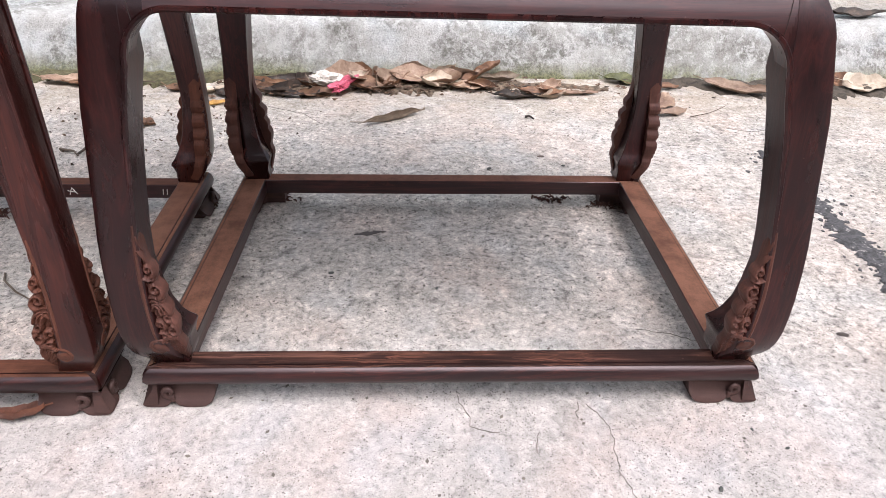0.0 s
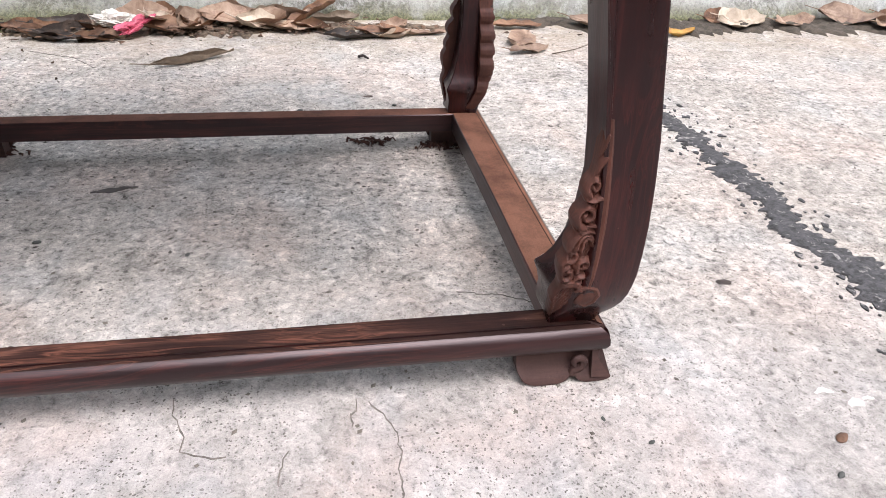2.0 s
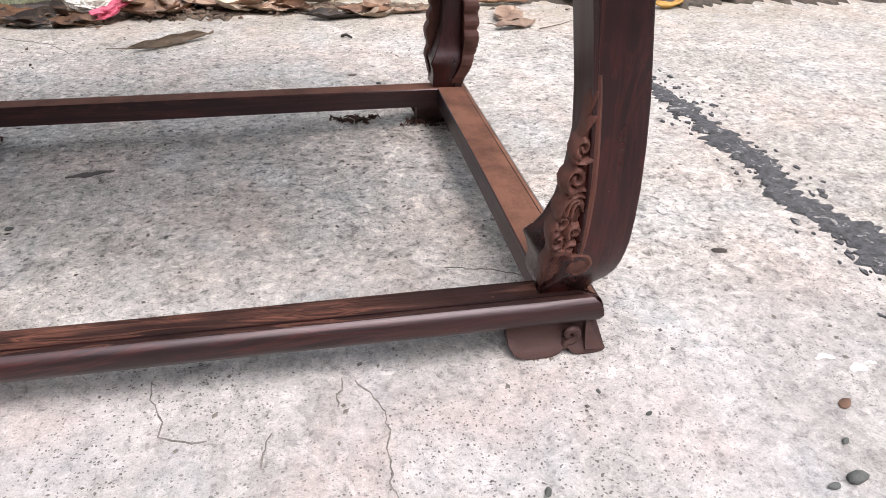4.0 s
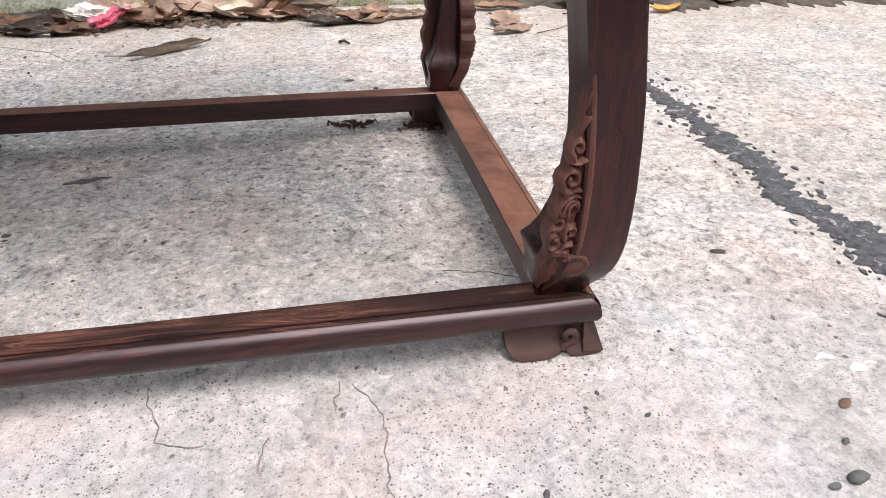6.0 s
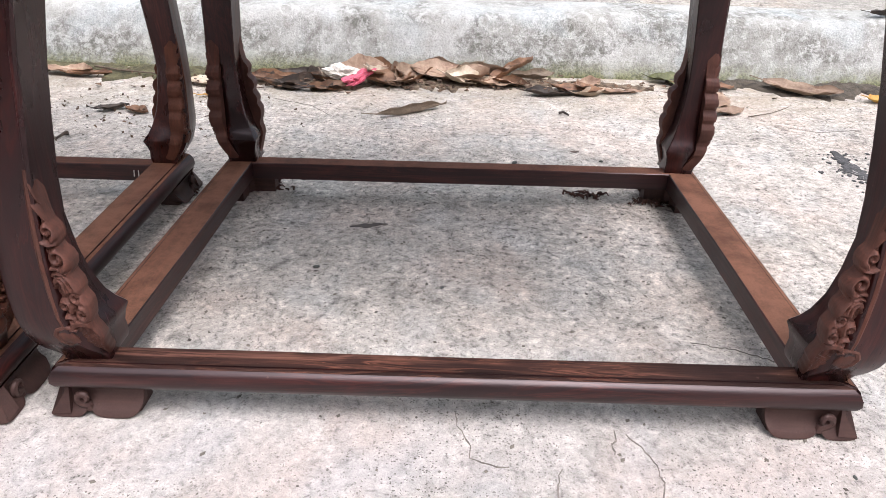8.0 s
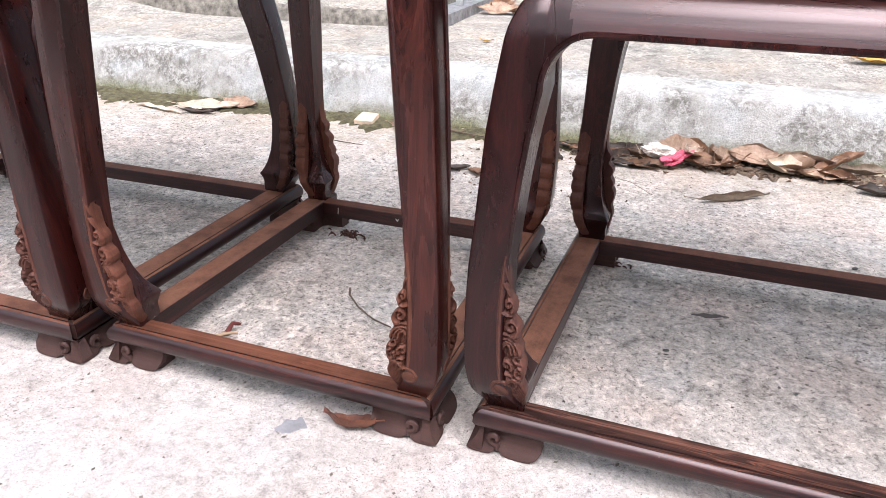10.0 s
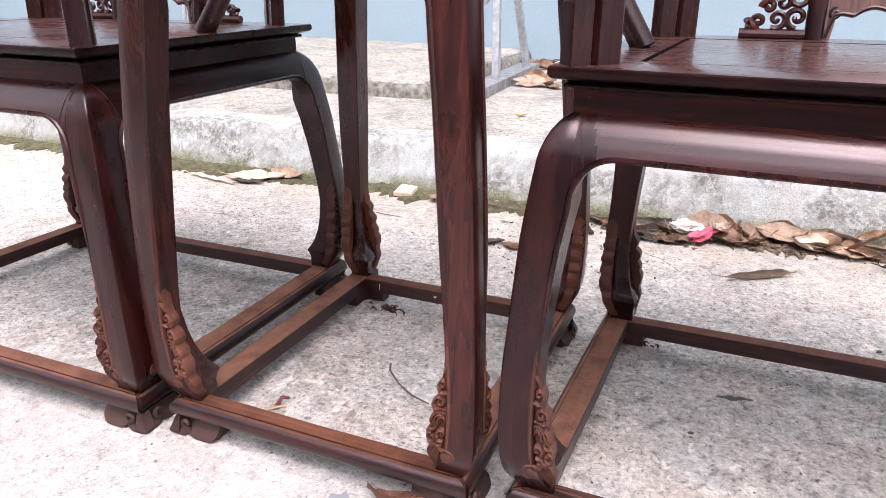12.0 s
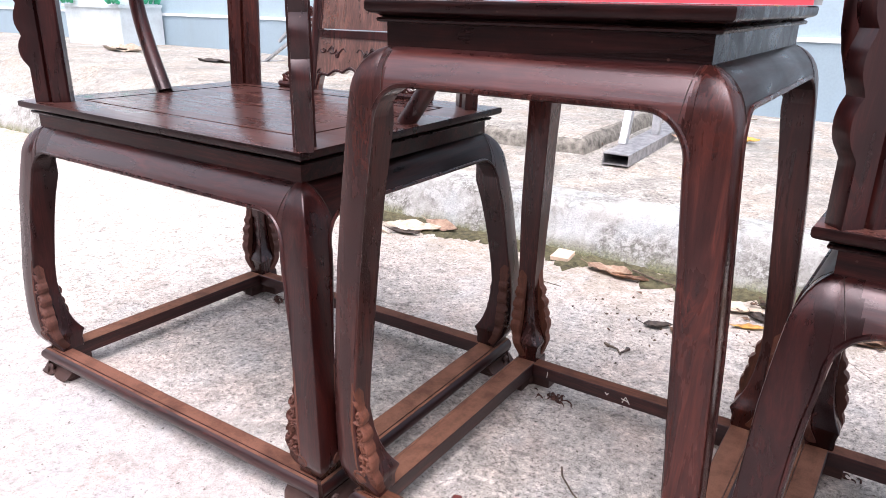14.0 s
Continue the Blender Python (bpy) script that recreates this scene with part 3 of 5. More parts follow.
        for z in zs:
            d, w = self.off(z), self.width(z)
            e = interp([(0.05, -0.002), (0.066, 0.008), (0.080, 0.0175), (0.0825, 0.0175), (0.088, 0.0145), (0.1, 0.0105), (0.118, 0.006), (0.14, 0.003), (0.17, 0.0), (0.4, 0.0)], z)
            r = 0.0022
            i = d + w
            rings.append([c(a, b, z) for a, b in ((d, d + r), (d + r * 0.3, d + r * 0.3), (d + r, d), (d + w / 2, d), (i - 0.0015, d), (i, d + 0.0015), (i + e * 0.6, d + w * 0.25), (i + e * 0.92, d + w * 0.6), (i + e, i + e - 0.0012), (i + e - 0.0012, i + e), (d + w * 0.6, i + e * 0.92), (d + w * 0.25, i + e * 0.6), (d + 0.0015, i), (d, i - 0.0015), (d, d + w / 2))])
        loft(bm, rings)
        ob = part("leg", bm, self.woods["leg"], self.ob)
        for swap in (False, True):
            self.carving(c, swap, ob)

    def carving(self, c, swap, leg):
        """Scalloped acanthus bracket: a plate with lobed edge, volutes and ribs in relief."""
        lobes = [(0.0545, 0.000), (0.062, 0.010), (0.070, 0.018), (0.078, 0.0245), (0.085, 0.0255), (0.090, 0.0230), (0.0945, 0.0235), (0.099, 0.0265), (0.106, 0.0285), (0.112, 0.0285), (0.1165, 0.0255), (0.1195, 0.0235), (0.124, 0.0250), (0.129, 0.0240), (0.1335, 0.0200), (0.1365, 0.0185),
                 (0.1405, 0.0215), (0.146, 0.0225), (0.151, 0.0195), (0.1545, 0.0140), (0.1575, 0.0115), (0.1615, 0.0140), (0.167, 0.0145), (0.172, 0.0115), (0.1755, 0.0070), (0.181, 0.0045), (0.188, 0.0030), (0.197, 0.0015), (0.206, 0.0)]
        lobes = [(z, s * 0.82) for z, s in lobes]
        th = 0.017

        def put(s, n, z):
            s = s if s < 0 else s * 0.9
            d = self.off(z)
            i = d + self.width(z)
            return c(d + n, i + s, z) if swap else c(i + s, d + n, z)

        bm = bmesh.new()
        us, zs, depth = relief(lobes)
        front = []
        for j, z in enumerate(zs):
            e = interp(lobes, z)
            front.append([bm.verts.new(put(-0.0045 + (e + 0.0045) * u, 0.0052 - depth[j][i] - 0.0016 * u, z)) for i, u in enumerate(us)])
        back = [[bm.verts.new(put(interp(lobes, z) + o, n, z)) for o, n in ((0.0002, th * 0.45), (-0.0012, th), (-0.0045 - interp(lobes, z), th))] for z in zs]
        rows = [f + b for f, b in zip(front, back)]
        for ra, rb in zip(rows, rows[1:]):
            for i in range(len(ra) - 1):
                bm.faces.new((ra[i], ra[i + 1], rb[i + 1], rb[i]))
        bm.faces.new(rows[0])
        bm.faces.new(rows[-1][::-1])
        brow = [(0.0060, 0.0880), (0.0020, 0.0905), (-0.0030, 0.0915), (-0.0090, 0.0895), (-0.0130, 0.0835), (-0.0125, 0.0770), (-0.0080, 0.0735), (-0.0035, 0.0755), (-0.0030, 0.0800), (-0.0060, 0.0825)]
        line = [Vector(brow[0])]
        for p, q in zip(brow, brow[1:]):
            line += [Vector(p).lerp(Vector(q), t) for t in (0.5, 1.0)]
        tube(bm, [put(p.x, 0.0012, p.y) for p in line], [0.0009 + 0.0014 * math.sin(math.pi * min(1.0, i / len(line) + 0.1)) ** 0.7 for i in range(len(line))], 7)
        boss = bmesh.ops.create_icosphere(bm, subdivisions=2, radius=1.0)["verts"]
        for v in boss:
            v.co = put(-0.0060 + 0.0085 * v.co.x, 0.0016 - 0.0026 * v.co.y, 0.0800 + 0.0085 * v.co.z)
        ridge = [(-0.0035, z) for z in steps(0.092, 0.215, 0.008)]
        tube(bm, [put(a, 0.0008, z) for a, z in ridge], [0.0014 + 0.0008 * math.sin(math.pi * i / (len(ridge) - 1)) for i in range(len(ridge))], 6)
        part("carving", bm, self.woods["carve"], leg, "carved scrolling foliage, paler and dusty")

    def apron(self, k):
        """A bowed apron with arched ends and a rolled bead along its lower edge and down the legs."""
        f, L = self.side(k)
        s0, R = self.s_in - 0.001, self.arch_r

        def low(s):
            q = min(s - s0, L - s0 - s)
            if q >= R:
                return self.z_arch
            q = max(q, 0.0)
            return self.z_arch - self.arch_h * (1 - math.sqrt(max(1 - ((R - q) / R) ** 2, 0)))

        m = 18
        ss = [s0 + R * (1 - math.cos(math.pi * i / (2 * m))) for i in range(m + 1)]
        ss = ss + [s0 + R + (L - 2 * s0 - 2 * R) * i / 10 for i in range(1, 10)] + [L - s for s in reversed(ss)]
        top, low_end = self.off(self.z_waist) + 0.008, s0 + R * 0.25
        rings = []
        rows = 16
        for s in ss:
            zl = low(s)
            outer = [(self.off(zl + (self.z_waist - zl) * i / rows), zl + (self.z_waist - zl) * i / rows) for i in range(rows + 1)]
            rings.append([f(s, d + 0.0003, z) for d, z in outer] + [f(s, self.off(self.z_waist) + 0.014, self.z_waist), f(s, self.off(zl) + 0.026, zl)])
        bm = bmesh.new()
        loft(bm, rings)
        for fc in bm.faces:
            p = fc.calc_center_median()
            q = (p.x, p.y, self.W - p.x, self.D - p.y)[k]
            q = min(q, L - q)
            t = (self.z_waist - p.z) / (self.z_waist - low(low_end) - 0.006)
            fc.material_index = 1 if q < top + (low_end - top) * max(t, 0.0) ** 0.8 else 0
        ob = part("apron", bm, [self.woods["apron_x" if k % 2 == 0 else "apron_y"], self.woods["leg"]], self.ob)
        bm = bmesh.new()
        line = []
        zz = 0.215
        while zz < low(ss[0]) - 0.008:
            line.append((self.off(zz) + self.width(zz) - 0.0025, zz))
            zz += 0.02
        line += [(s - 0.0015, low(s) + 0.0022) for s in ss[:m + 1]]
        line = line + [(s, low(s) + 0.0022) for s in ss[m + 1:-m - 1]] + [(L - s, z) for s, z in reversed(line)]
        n = len(line)
        tube(bm, [f(s, self.off(z) + 0.0004, z) for s, z in line], [0.0028 * min(1.0, 0.15 + min(i, n - 1 - i) * 0.2) for i in range(n)], 7)
        part("bead", bm, self.woods["leg"], ob, "thin rolled bead")
        for flip in (False, True):
            bm = bmesh.new()
            pts = []
            for i in range(8):
                t = i / 7
                z = self.z_waist - 0.001 + (low(s0 + R * 0.3) + 0.006 - self.z_waist) * t
                s = self.off(self.z_waist) + 0.008 + (s0 + R * 0.25 - self.off(self.z_waist) - 0.008) * t ** 0.8
                pts.append(f(L - s if flip else s, self.off(z) - 0.0001, z))
            tube(bm, pts, 0.00035, 5)
            part("mitre_joint", bm, self.woods["seam"], ob, "dark mitred joint line")

    def ring_frame(self, prof, z0=0.0):
        """A closed mitred frame from a profile of (inset, height)."""
        bm = bmesh.new()
        W, D = self.W, self.D
        rings = [[self.at(u, u, z), self.at(W - u, u, z), self.at(W - u, D - u, z), self.at(u, D - u, z)] for u, z in prof]
        vs = [[bm.verts.new(p) for p in r] for r in rings]
        n = len(vs)
        for i in range(n):
            a, b = vs[i], vs[(i + 1) % n]
            for j in range(4):
                bm.faces.new((a[j], a[(j + 1) % 4], b[(j + 1) % 4], b[j]))
        return bm

    def waist(self):
        u = self.off(self.z_waist)
        part("waist", self.ring_frame([(u, self.z_waist - 0.004), (u, self.z_lip + 0.003), (u + 0.03, self.z_lip + 0.003), (u + 0.03, self.z_waist - 0.004)]), self.woods["waist"], self.ob)
        zl, zt, e = self.z_lip, self.z_top, self.edge
        hgt = zt - zl
        prof = [(u + 0.02, zl), (u - 0.0035, zl), (u - 0.0068, zl + 0.0009), (u - 0.0080, zl + 0.0030), (u - 0.0068, zl + 0.0048), (u - 0.0035, zl + 0.0054), (u - 0.0050, zl + 0.0064), (e + 0.0095, zl + 0.0080), (e + 0.0040, zl + 0.0092), (e + 0.0012, zl + 0.0108), (e, zl + 0.0130), (e, zt - 0.0030), (e + 0.0010, zt - 0.0008), (e + 0.0035, zt),
                (self.panel - 0.0048, zt), (self.panel - 0.0040, zt - 0.0055), (self.panel + 0.02, zt - 0.0055), (self.panel + 0.02, zl + 0.003)]
        bm = self.ring_frame(prof)
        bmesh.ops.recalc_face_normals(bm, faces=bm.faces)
        # Paler top faces on one dark-edged board: sky light put into the colour.
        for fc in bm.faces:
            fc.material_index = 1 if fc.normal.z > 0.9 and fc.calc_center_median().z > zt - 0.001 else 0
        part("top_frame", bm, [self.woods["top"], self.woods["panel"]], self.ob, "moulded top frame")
        bm = bmesh.new()
        p, W, D = self.panel + 0.001, self.W, self.D
        box(bm, (p, p, zt - 0.0054), (W - p, D - p, zt - 0.0003))
        for v in bm.verts:
            v.co = self.at(*v.co)
        bevel_all(bm, 0.001)
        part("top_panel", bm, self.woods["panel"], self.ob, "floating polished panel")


# ---- setting: yard, kerb, terrace, slab, wall ----
def ripple(x, y, z, s):
    return noise.noise(Vector((x * s, y * s, z * s)))


def sheet(name, xs, rows, mat, label, amp=0.0, sc=20.0, z_of=None, category=""):
    """A surface swept along x from a profile of (y, z), roughened by noise."""
    bm = bmesh.new()
    vs = []
    for x in xs:
        line = []
        for y, z in rows:
            a = amp * (ripple(x, y, z, sc) + 0.5 * ripple(x, y, z, sc * 3.1)) + amp * 1.2 * ripple(x, y, 3.3, 2.3)
            zz = z + (z_of(x, y) if z_of else 0)
            line.append(bm.verts.new((x, y + a * 0.8, zz + a * 0.5)))
        vs.append(line)
    for a, b in zip(vs, vs[1:]):
        for i in range(len(rows) - 1):
            bm.faces.new((a[i], b[i], b[i + 1], a[i + 1]))
    ob = finish(name, bm, mat)
    return tagged(ob, label, category, kind="structure")


def steps(a, b, d):
    n = max(1, round((b - a) / d))
    return [a + (b - a) * i / n for i in range(n + 1)]


bm = bmesh.new()
bmesh.ops.create_grid(bm, x_segments=8, y_segments=8, size=200)
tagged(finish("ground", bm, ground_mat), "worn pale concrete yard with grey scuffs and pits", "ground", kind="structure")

kx = steps(-9, -2.2, 0.08) + steps(-2.18, 1.9, 0.016) + steps(1.98, 7, 0.08)
krows = [(1.105, -0.02), (1.107, -0.005)] + [(1.108 + 0.05 * (z / 0.105), z) for z in steps(0.0, 0.105, 0.0075)] + [(1.163, 0.113), (1.172, 0.120), (1.184, 0.1245), (1.20, 0.127), (1.22, 0.128), (1.25, 0.1295), (1.29, 0.1310)]
sheet("kerb", kx, krows, kerb_mat, "lime-washed concrete step with moss along its foot", 0.0045, 24, category="kerb")
terrace_profile = [(1.28, 0.1295), (1.6, 0.157), (2.1, 0.166), (3.0, 0.170)]


def terrace_rise(x, y):
    """Far along, the terrace climbs to the level of the raised slab."""
    k = max(0.0, min(1.0, (-1.55 - x) / 0.8))
    level = 0.219 + 0.062 * max(0.0, min(1.0, (-0.9 - x) / 3.2))
    return k * k * (3 - 2 * k) * (level - interp(terrace_profile, y)) * max(0.0, min(1.0, (y - 1.30) / 0.30))


sheet("terrace", steps(-9, -2.2, 0.1) + steps(-2.15, 1.9, 0.04) + steps(2.0, 7, 0.1), [(y, interp(terrace_profile, y)) for y in steps(1.28, 3.0, 0.04)], terrace_mat, "stained concrete terrace above the step", 0.003, 14, terrace_rise, category="terrace")

edge_mat = plain("broken_concrete_edge", (0.20, 0.19, 0.165), 0.95, 0, 0.6, 45, 1.0)
slab_rise = lambda x, y: 0.062 * max(0.0, min(1.0, (-0.9 - x) / 3.2)) * max(0.0, min(1.0, (y - 1.622) / 0.03))
srows = [(1.618, 0.12), (1.620, 0.145), (1.623, 0.160), (1.627, 0.172), (1.631, 0.184), (1.637, 0.196), (1.646, 0.205), (1.662, 0.211), (1.69, 0.214)] + [(y, 0.215) for y in steps(1.75, 2.95, 0.06)]
slab = sheet("slab", steps(-9, -2.2, 0.08) + steps(-2.18, -0.86, 0.012), srows, [terrace_mat, edge_mat], "raised rough-edged concrete slab beside the wall", 0.009, 22, slab_rise, category="slab")
for p in slab.data.polygons:
    p.material_index = 1 if p.center.y < 1.648 else 0
bm = bmesh.new()
ys = steps(1.618, 1.66, 0.006) + steps(1.68, 2.95, 0.03)
vs = []
for y in ys:
    vs.append([bm.verts.new((-0.86 + u + 0.010 * ripple(y, u, 1.7, 20), y, min(z, interp(srows, y)) + 0.003 * ripple(y, z, 0.3, 25))) for u, z in ((-0.01, 0.216), (0.004, 0.211), (0.014, 0.196), (0.02, 0.178), (0.024, 0.150))])
for a, b in zip(vs, vs[1:]):
    for i in range(4):
        bm.faces.new((a[i], b[i], b[i + 1], a[i + 1]))
tagged(finish("slab_edge", bm, edge_mat), "crumbling end of the raised concrete slab", "slab", kind="structure")

WALL_Y = 2.87
bm = bmesh.new()
box(bm, (-9, WALL_Y, 0.0), (7, WALL_Y + 0.2, 3.4))
wall = tagged(finish("wall_north", bm, wall_mat), "pale blue painted house wall with grey stains", "wall", kind="structure")
# Added out of view: blocks low sky that the upright wood would reflect.
bm = bmesh.new()
box(bm, (-9, -5.2, 0.0), (9, -5.0, 3.4))
tagged(finish("unseen_wall_south", bm, plain("grey_render", (0.30, 0.28, 0.26), 0.85, 0, 0.25, 3, 0.3)), "unseen grey wall added behind the camera to dim the wood's reflections", "wall", kind="structure")
bm = bmesh.new()
box(bm, (-9, WALL_Y - 0.014, 0.1), (7, WALL_Y - 0.0005, 0.492))
tagged(finish("trim_dado", bm, dado_mat), "blue-grey painted base course of the house wall", "trim", kind="structure")
bm = bmesh.new()
box(bm, (-9, WALL_Y - 0.022, 0.493), (7, WALL_Y - 0.0005, 0.512))
bevel_all(bm, 0.004)
tagged(finish("trim_ledge", bm, plain("white_ledge", (0.72, 0.78, 0.80), 0.7, 0, 0.15, 12, 0.2)), "narrow white ledge along the wall", "trim", kind="structure")


def ragged_strip(name, mid, widths, mat, label, z=0.0012, lift=0.0, seed=1, category="", jag=0.3, kind="structure", step=0.006):
    """A strip with torn edges along a line on the ground, domed in the middle by lift."""
    rnd = random.Random(seed)
    pts = []
    for (a, wa), (b, wb) in zip(zip(mid, widths), zip(mid[1:], widths[1:])):
        a, b = Vector((*a, 0)), Vector((*b, 0))
        n = max(2, int((b - a).length / step))
        for i in range(n):
            pts.append((a.lerp(b, i / n), wa + (wb - wa) * i / n))
    bm = bmesh.new()
    rows = []
    for i, (p, w) in enumerate(pts):
        t = (pts[min(i + 1, len(pts) - 1)][0] - pts[max(i - 1, 0)][0]).normalized()
        nrm = Vector((-t.y, t.x, 0))
        wob = (ripple(p.x, p.y, seed, 14) * 0.45 + 0.22 * ripple(p.x, p.y, seed, 55)) * w
        l = w * (0.5 + jag * (0.6 * ripple(p.x, p.y, seed + 2.1, 35) + 0.6 * ripple(p.x, p.y, seed + 5.1, 110) + 0.25 * ripple(p.x, p.y, seed + 1.1, 260)))
        r = w * (0.5 + jag * (0.6 * ripple(p.x, p.y, seed + 7.7, 35) + 0.6 * ripple(p.x, p.y, seed + 9.1, 110) + 0.25 * ripple(p.x, p.y, seed + 3.1, 260)))
        row = []
        for k in (-1, -0.82, -0.4, 0, 0.4, 0.82, 1):
            q = p + nrm * (wob + (max(r, 0.0003) if k > 0 else max(l, 0.0003)) * k)
            dome = lift * (1 - k * k) * (0.6 + 0.8 * ripple(q.x, q.y, 0.5, 60))
            row.append(bm.verts.new((q.x, q.y, (z if abs(k) < 1 else -0.002) + max(dome, 0))))
        rows.append(row)
    for a, b in zip(rows, rows[1:]):
        for i in range(6):
            bm.faces.new((a[i], a[i + 1], b[i + 1], b[i]))
    return tagged(finish(name, bm, mat), label, category, kind=kind)


ragged_strip("tar_joint", [(0.955, 0.68), (0.954, 0.60), (0.957, 0.52), (0.955, 0.46), (0.958, 0.40), (0.953, 0.335), (0.954, 0.265), (0.958, 0.21), (0.957, 0.16), (0.966, 0.11), (0.966, 0.06), (0.960, -0.02), (0.966, -0.1), (0.960, -0.6)], [0.014, 0.032, 0.024, 0.040, 0.034, 0.048, 0.036, 0.044, 0.034, 0.054, 0.048, 0.054, 0.050, 0.052], tar_mat, "black tar filling the joint between concrete bays", 0.0012, 0.0026, 4, "tar joint", 0.75, step=0.003)
rnd = random.Random(77)
bm = bmesh.new()
for i in range(420):
    y = rnd.uniform(-0.3, 0.68)
    x, r = 0.958 + rnd.gauss(0, 0.022), rnd.choice((0.0012, 0.0018, 0.0025, 0.004))
    ring = [(x + r * rnd.uniform(0.5, 1.3) * math.cos(a), y + 1.4 * r * rnd.uniform(0.5, 1.3) * math.sin(a)) for a in (0, 0.9, 1.8, 2.7, 3.6, 4.5, 5.4)]
    loft(bm, [[(p, q, -0.0005) for p, q in ring], [(p, q, 0.0014) for p, q in ring]])
tagged(finish("tar_crumbs", bm, tar_mat, smooth=False), "black tar crumbs beside the joint", "tar", kind="stuff")
for i, (line, w) in enumerate([
    ([(0.331, 0.020), (0.333, 0.004), (0.341, -0.018), (0.343, -0.030), (0.362, -0.040), (0.375, -0.041)], 0.0015),
    ([(0.413, -0.040), (0.409, -0.052), (0.407, -0.072)], 0.0012),
    ([(0.461, 0.004), (0.460, -0.008), (0.455, -0.026)], 0.0015),
    ([(0.470, 0.000), (0.478, -0.014), (0.487, -0.034), (0.486, -0.060), (0.485, -0.090), (0.492, -0.13)], 0.0011),
    ([(0.56, 0.13), (0.60, 0.12), (0.64, 0.10), (0.70, 0.09)], 0.0007),
    ([(-0.03, 0.90), (0.05, 0.86), (0.10, 0.80)], 0.0007),
    ([(0.93, 0.80), (0.98, 0.78), (1.06, 0.80)], 0.0008),
]):
    rnd = random.Random(60 + i)
    fine = [line[0]]
    for a, b in zip(line, line[1:]):
        n = max(1, int(math.dist(a, b) / 0.0045))
        fine += [(a[0] + (b[0] - a[0]) * k / n + rnd.gauss(0, 0.0011), a[1] + (b[1] - a[1]) * k / n + rnd.gauss(0, 0.0008)) for k in range(1, n + 1)]
    line = fine
    ragged_strip("crack", line, [w * 0.3] + [w * 0.6] * (len(line) - 2) + [w * 0.2], crack_mat, "fine crack in the concrete yard", 0.0008, 0.0, 20 + i, "crack", 1.3, step=0.002)
ragged_strip("soil", [(0.78, 1.085), (0.95, 1.085), (1.15, 1.06), (1.45, 1.06), (1.9, 1.06), (3.2, 1.06)], [0.02, 0.08, 0.13, 0.14, 0.14, 0.13], soil_mat, "damp black soil gathered along the step", 0.002, 0.010, 8, "soil", 0.35, "stuff", 0.01)
ragged_strip("moss", [(-2.6, 1.09), (-1.4, 1.09), (-1.0, 1.085), (-0.6, 1.085), (-0.3, 1.08), (-0.05, 1.085), (0.08, 1.10)], [0.15, 0.15, 0.13, 0.14, 0.12, 0.09, 0.03], moss_mat, "mossy dirt in the gutter along the step", 0.002, 0.008, 9, "moss", 0.35, "stuff", 0.01)
ragged_strip("leaf_litter", [(-0.10, 1.02), (0.05, 1.01), (0.25, 1.05), (0.5, 1.06), (0.75, 1.03)], [0.09, 0.10, 0.10, 0.05, 0.02], plain("litter", (0.16, 0.12, 0.085), 0.95, 0, 0.6, 80, 1.0), "crumbled leaf litter along the step", 0.002, 0.006, 12, "leaf litter", 0.5, "stuff", 0.008)
ragged_strip("stain", [(-0.196, -0.043), (-0.185, -0.034), (-0.172, -0.020)], [0.012, 0.026, 0.012], plain("grey_paint_spot", (0.22, 0.23, 0.25), 0.8, 0, 0.2, 60, 0.2), "dark grey paint spot on the concrete", 0.0007, 0, 31, "stain", 0.7, step=0.002)
ragged_strip("stain", [(0.195, 0.358), (0.207, 0.362), (0.218, 0.362), (0.228, 0.367), (0.245, 0.369)], [0.002, 0.008, 0.013, 0.010, 0.002], plain("dark_oil_spot", (0.085, 0.075, 0.068), 0.8, 0, 0.2, 60, 0.2), "dark elongated spot on the concrete", 0.0007, 0, 33, "stain", 0.6, step=0.002)

# loose grit on the yard
rnd = random.Random(5)
bm = bmesh.new()
for i in range(5600):
    x, y = rnd.uniform(-1.4, 1.5), rnd.uniform(-0.25, 1.04)
    if i % 3 == 0:
        y = rnd.uniform(0.7, 1.07)
    elif i % 7 == 1:
        x, y = rnd.uniform(0.02, 0.66), rnd.gauss(0.3, 0.16)
    r = rnd.choice((0.0005, 0.0006, 0.0008, 0.0009, 0.0011, 0.0014, 0.0022))
    a, k = rnd.random() * 3, rnd.uniform(0.8, 1.7)
    ca, sa = math.cos(a) * r, math.sin(a) * r
    pts = [(x + ca * k, y + sa * k, r * 0.3), (x - sa, y + ca, r * 0.25), (x - ca * k, y - sa * k, r * 0.35), (x + sa * 0.8, y - ca * 0.8, r * 0.3), (x + ca * 0.2, y, r * 0.85), (x, y, -r * 0.2)]
    vq = [bm.verts.new(q) for q in pts]
    for b in range(4):
        bm.faces.new((vq[b], vq[(b + 1) % 4], vq[4]))
        bm.faces.new((vq[(b + 1) % 4], vq[b], vq[5]))
tagged(finish("grit", bm, plain("grit", (0.17, 0.15, 0.13), 0.9, 0, 0.6, 15, 0.3), smooth=False), "small dark grit scattered on the concrete", "grit", kind="stuff")


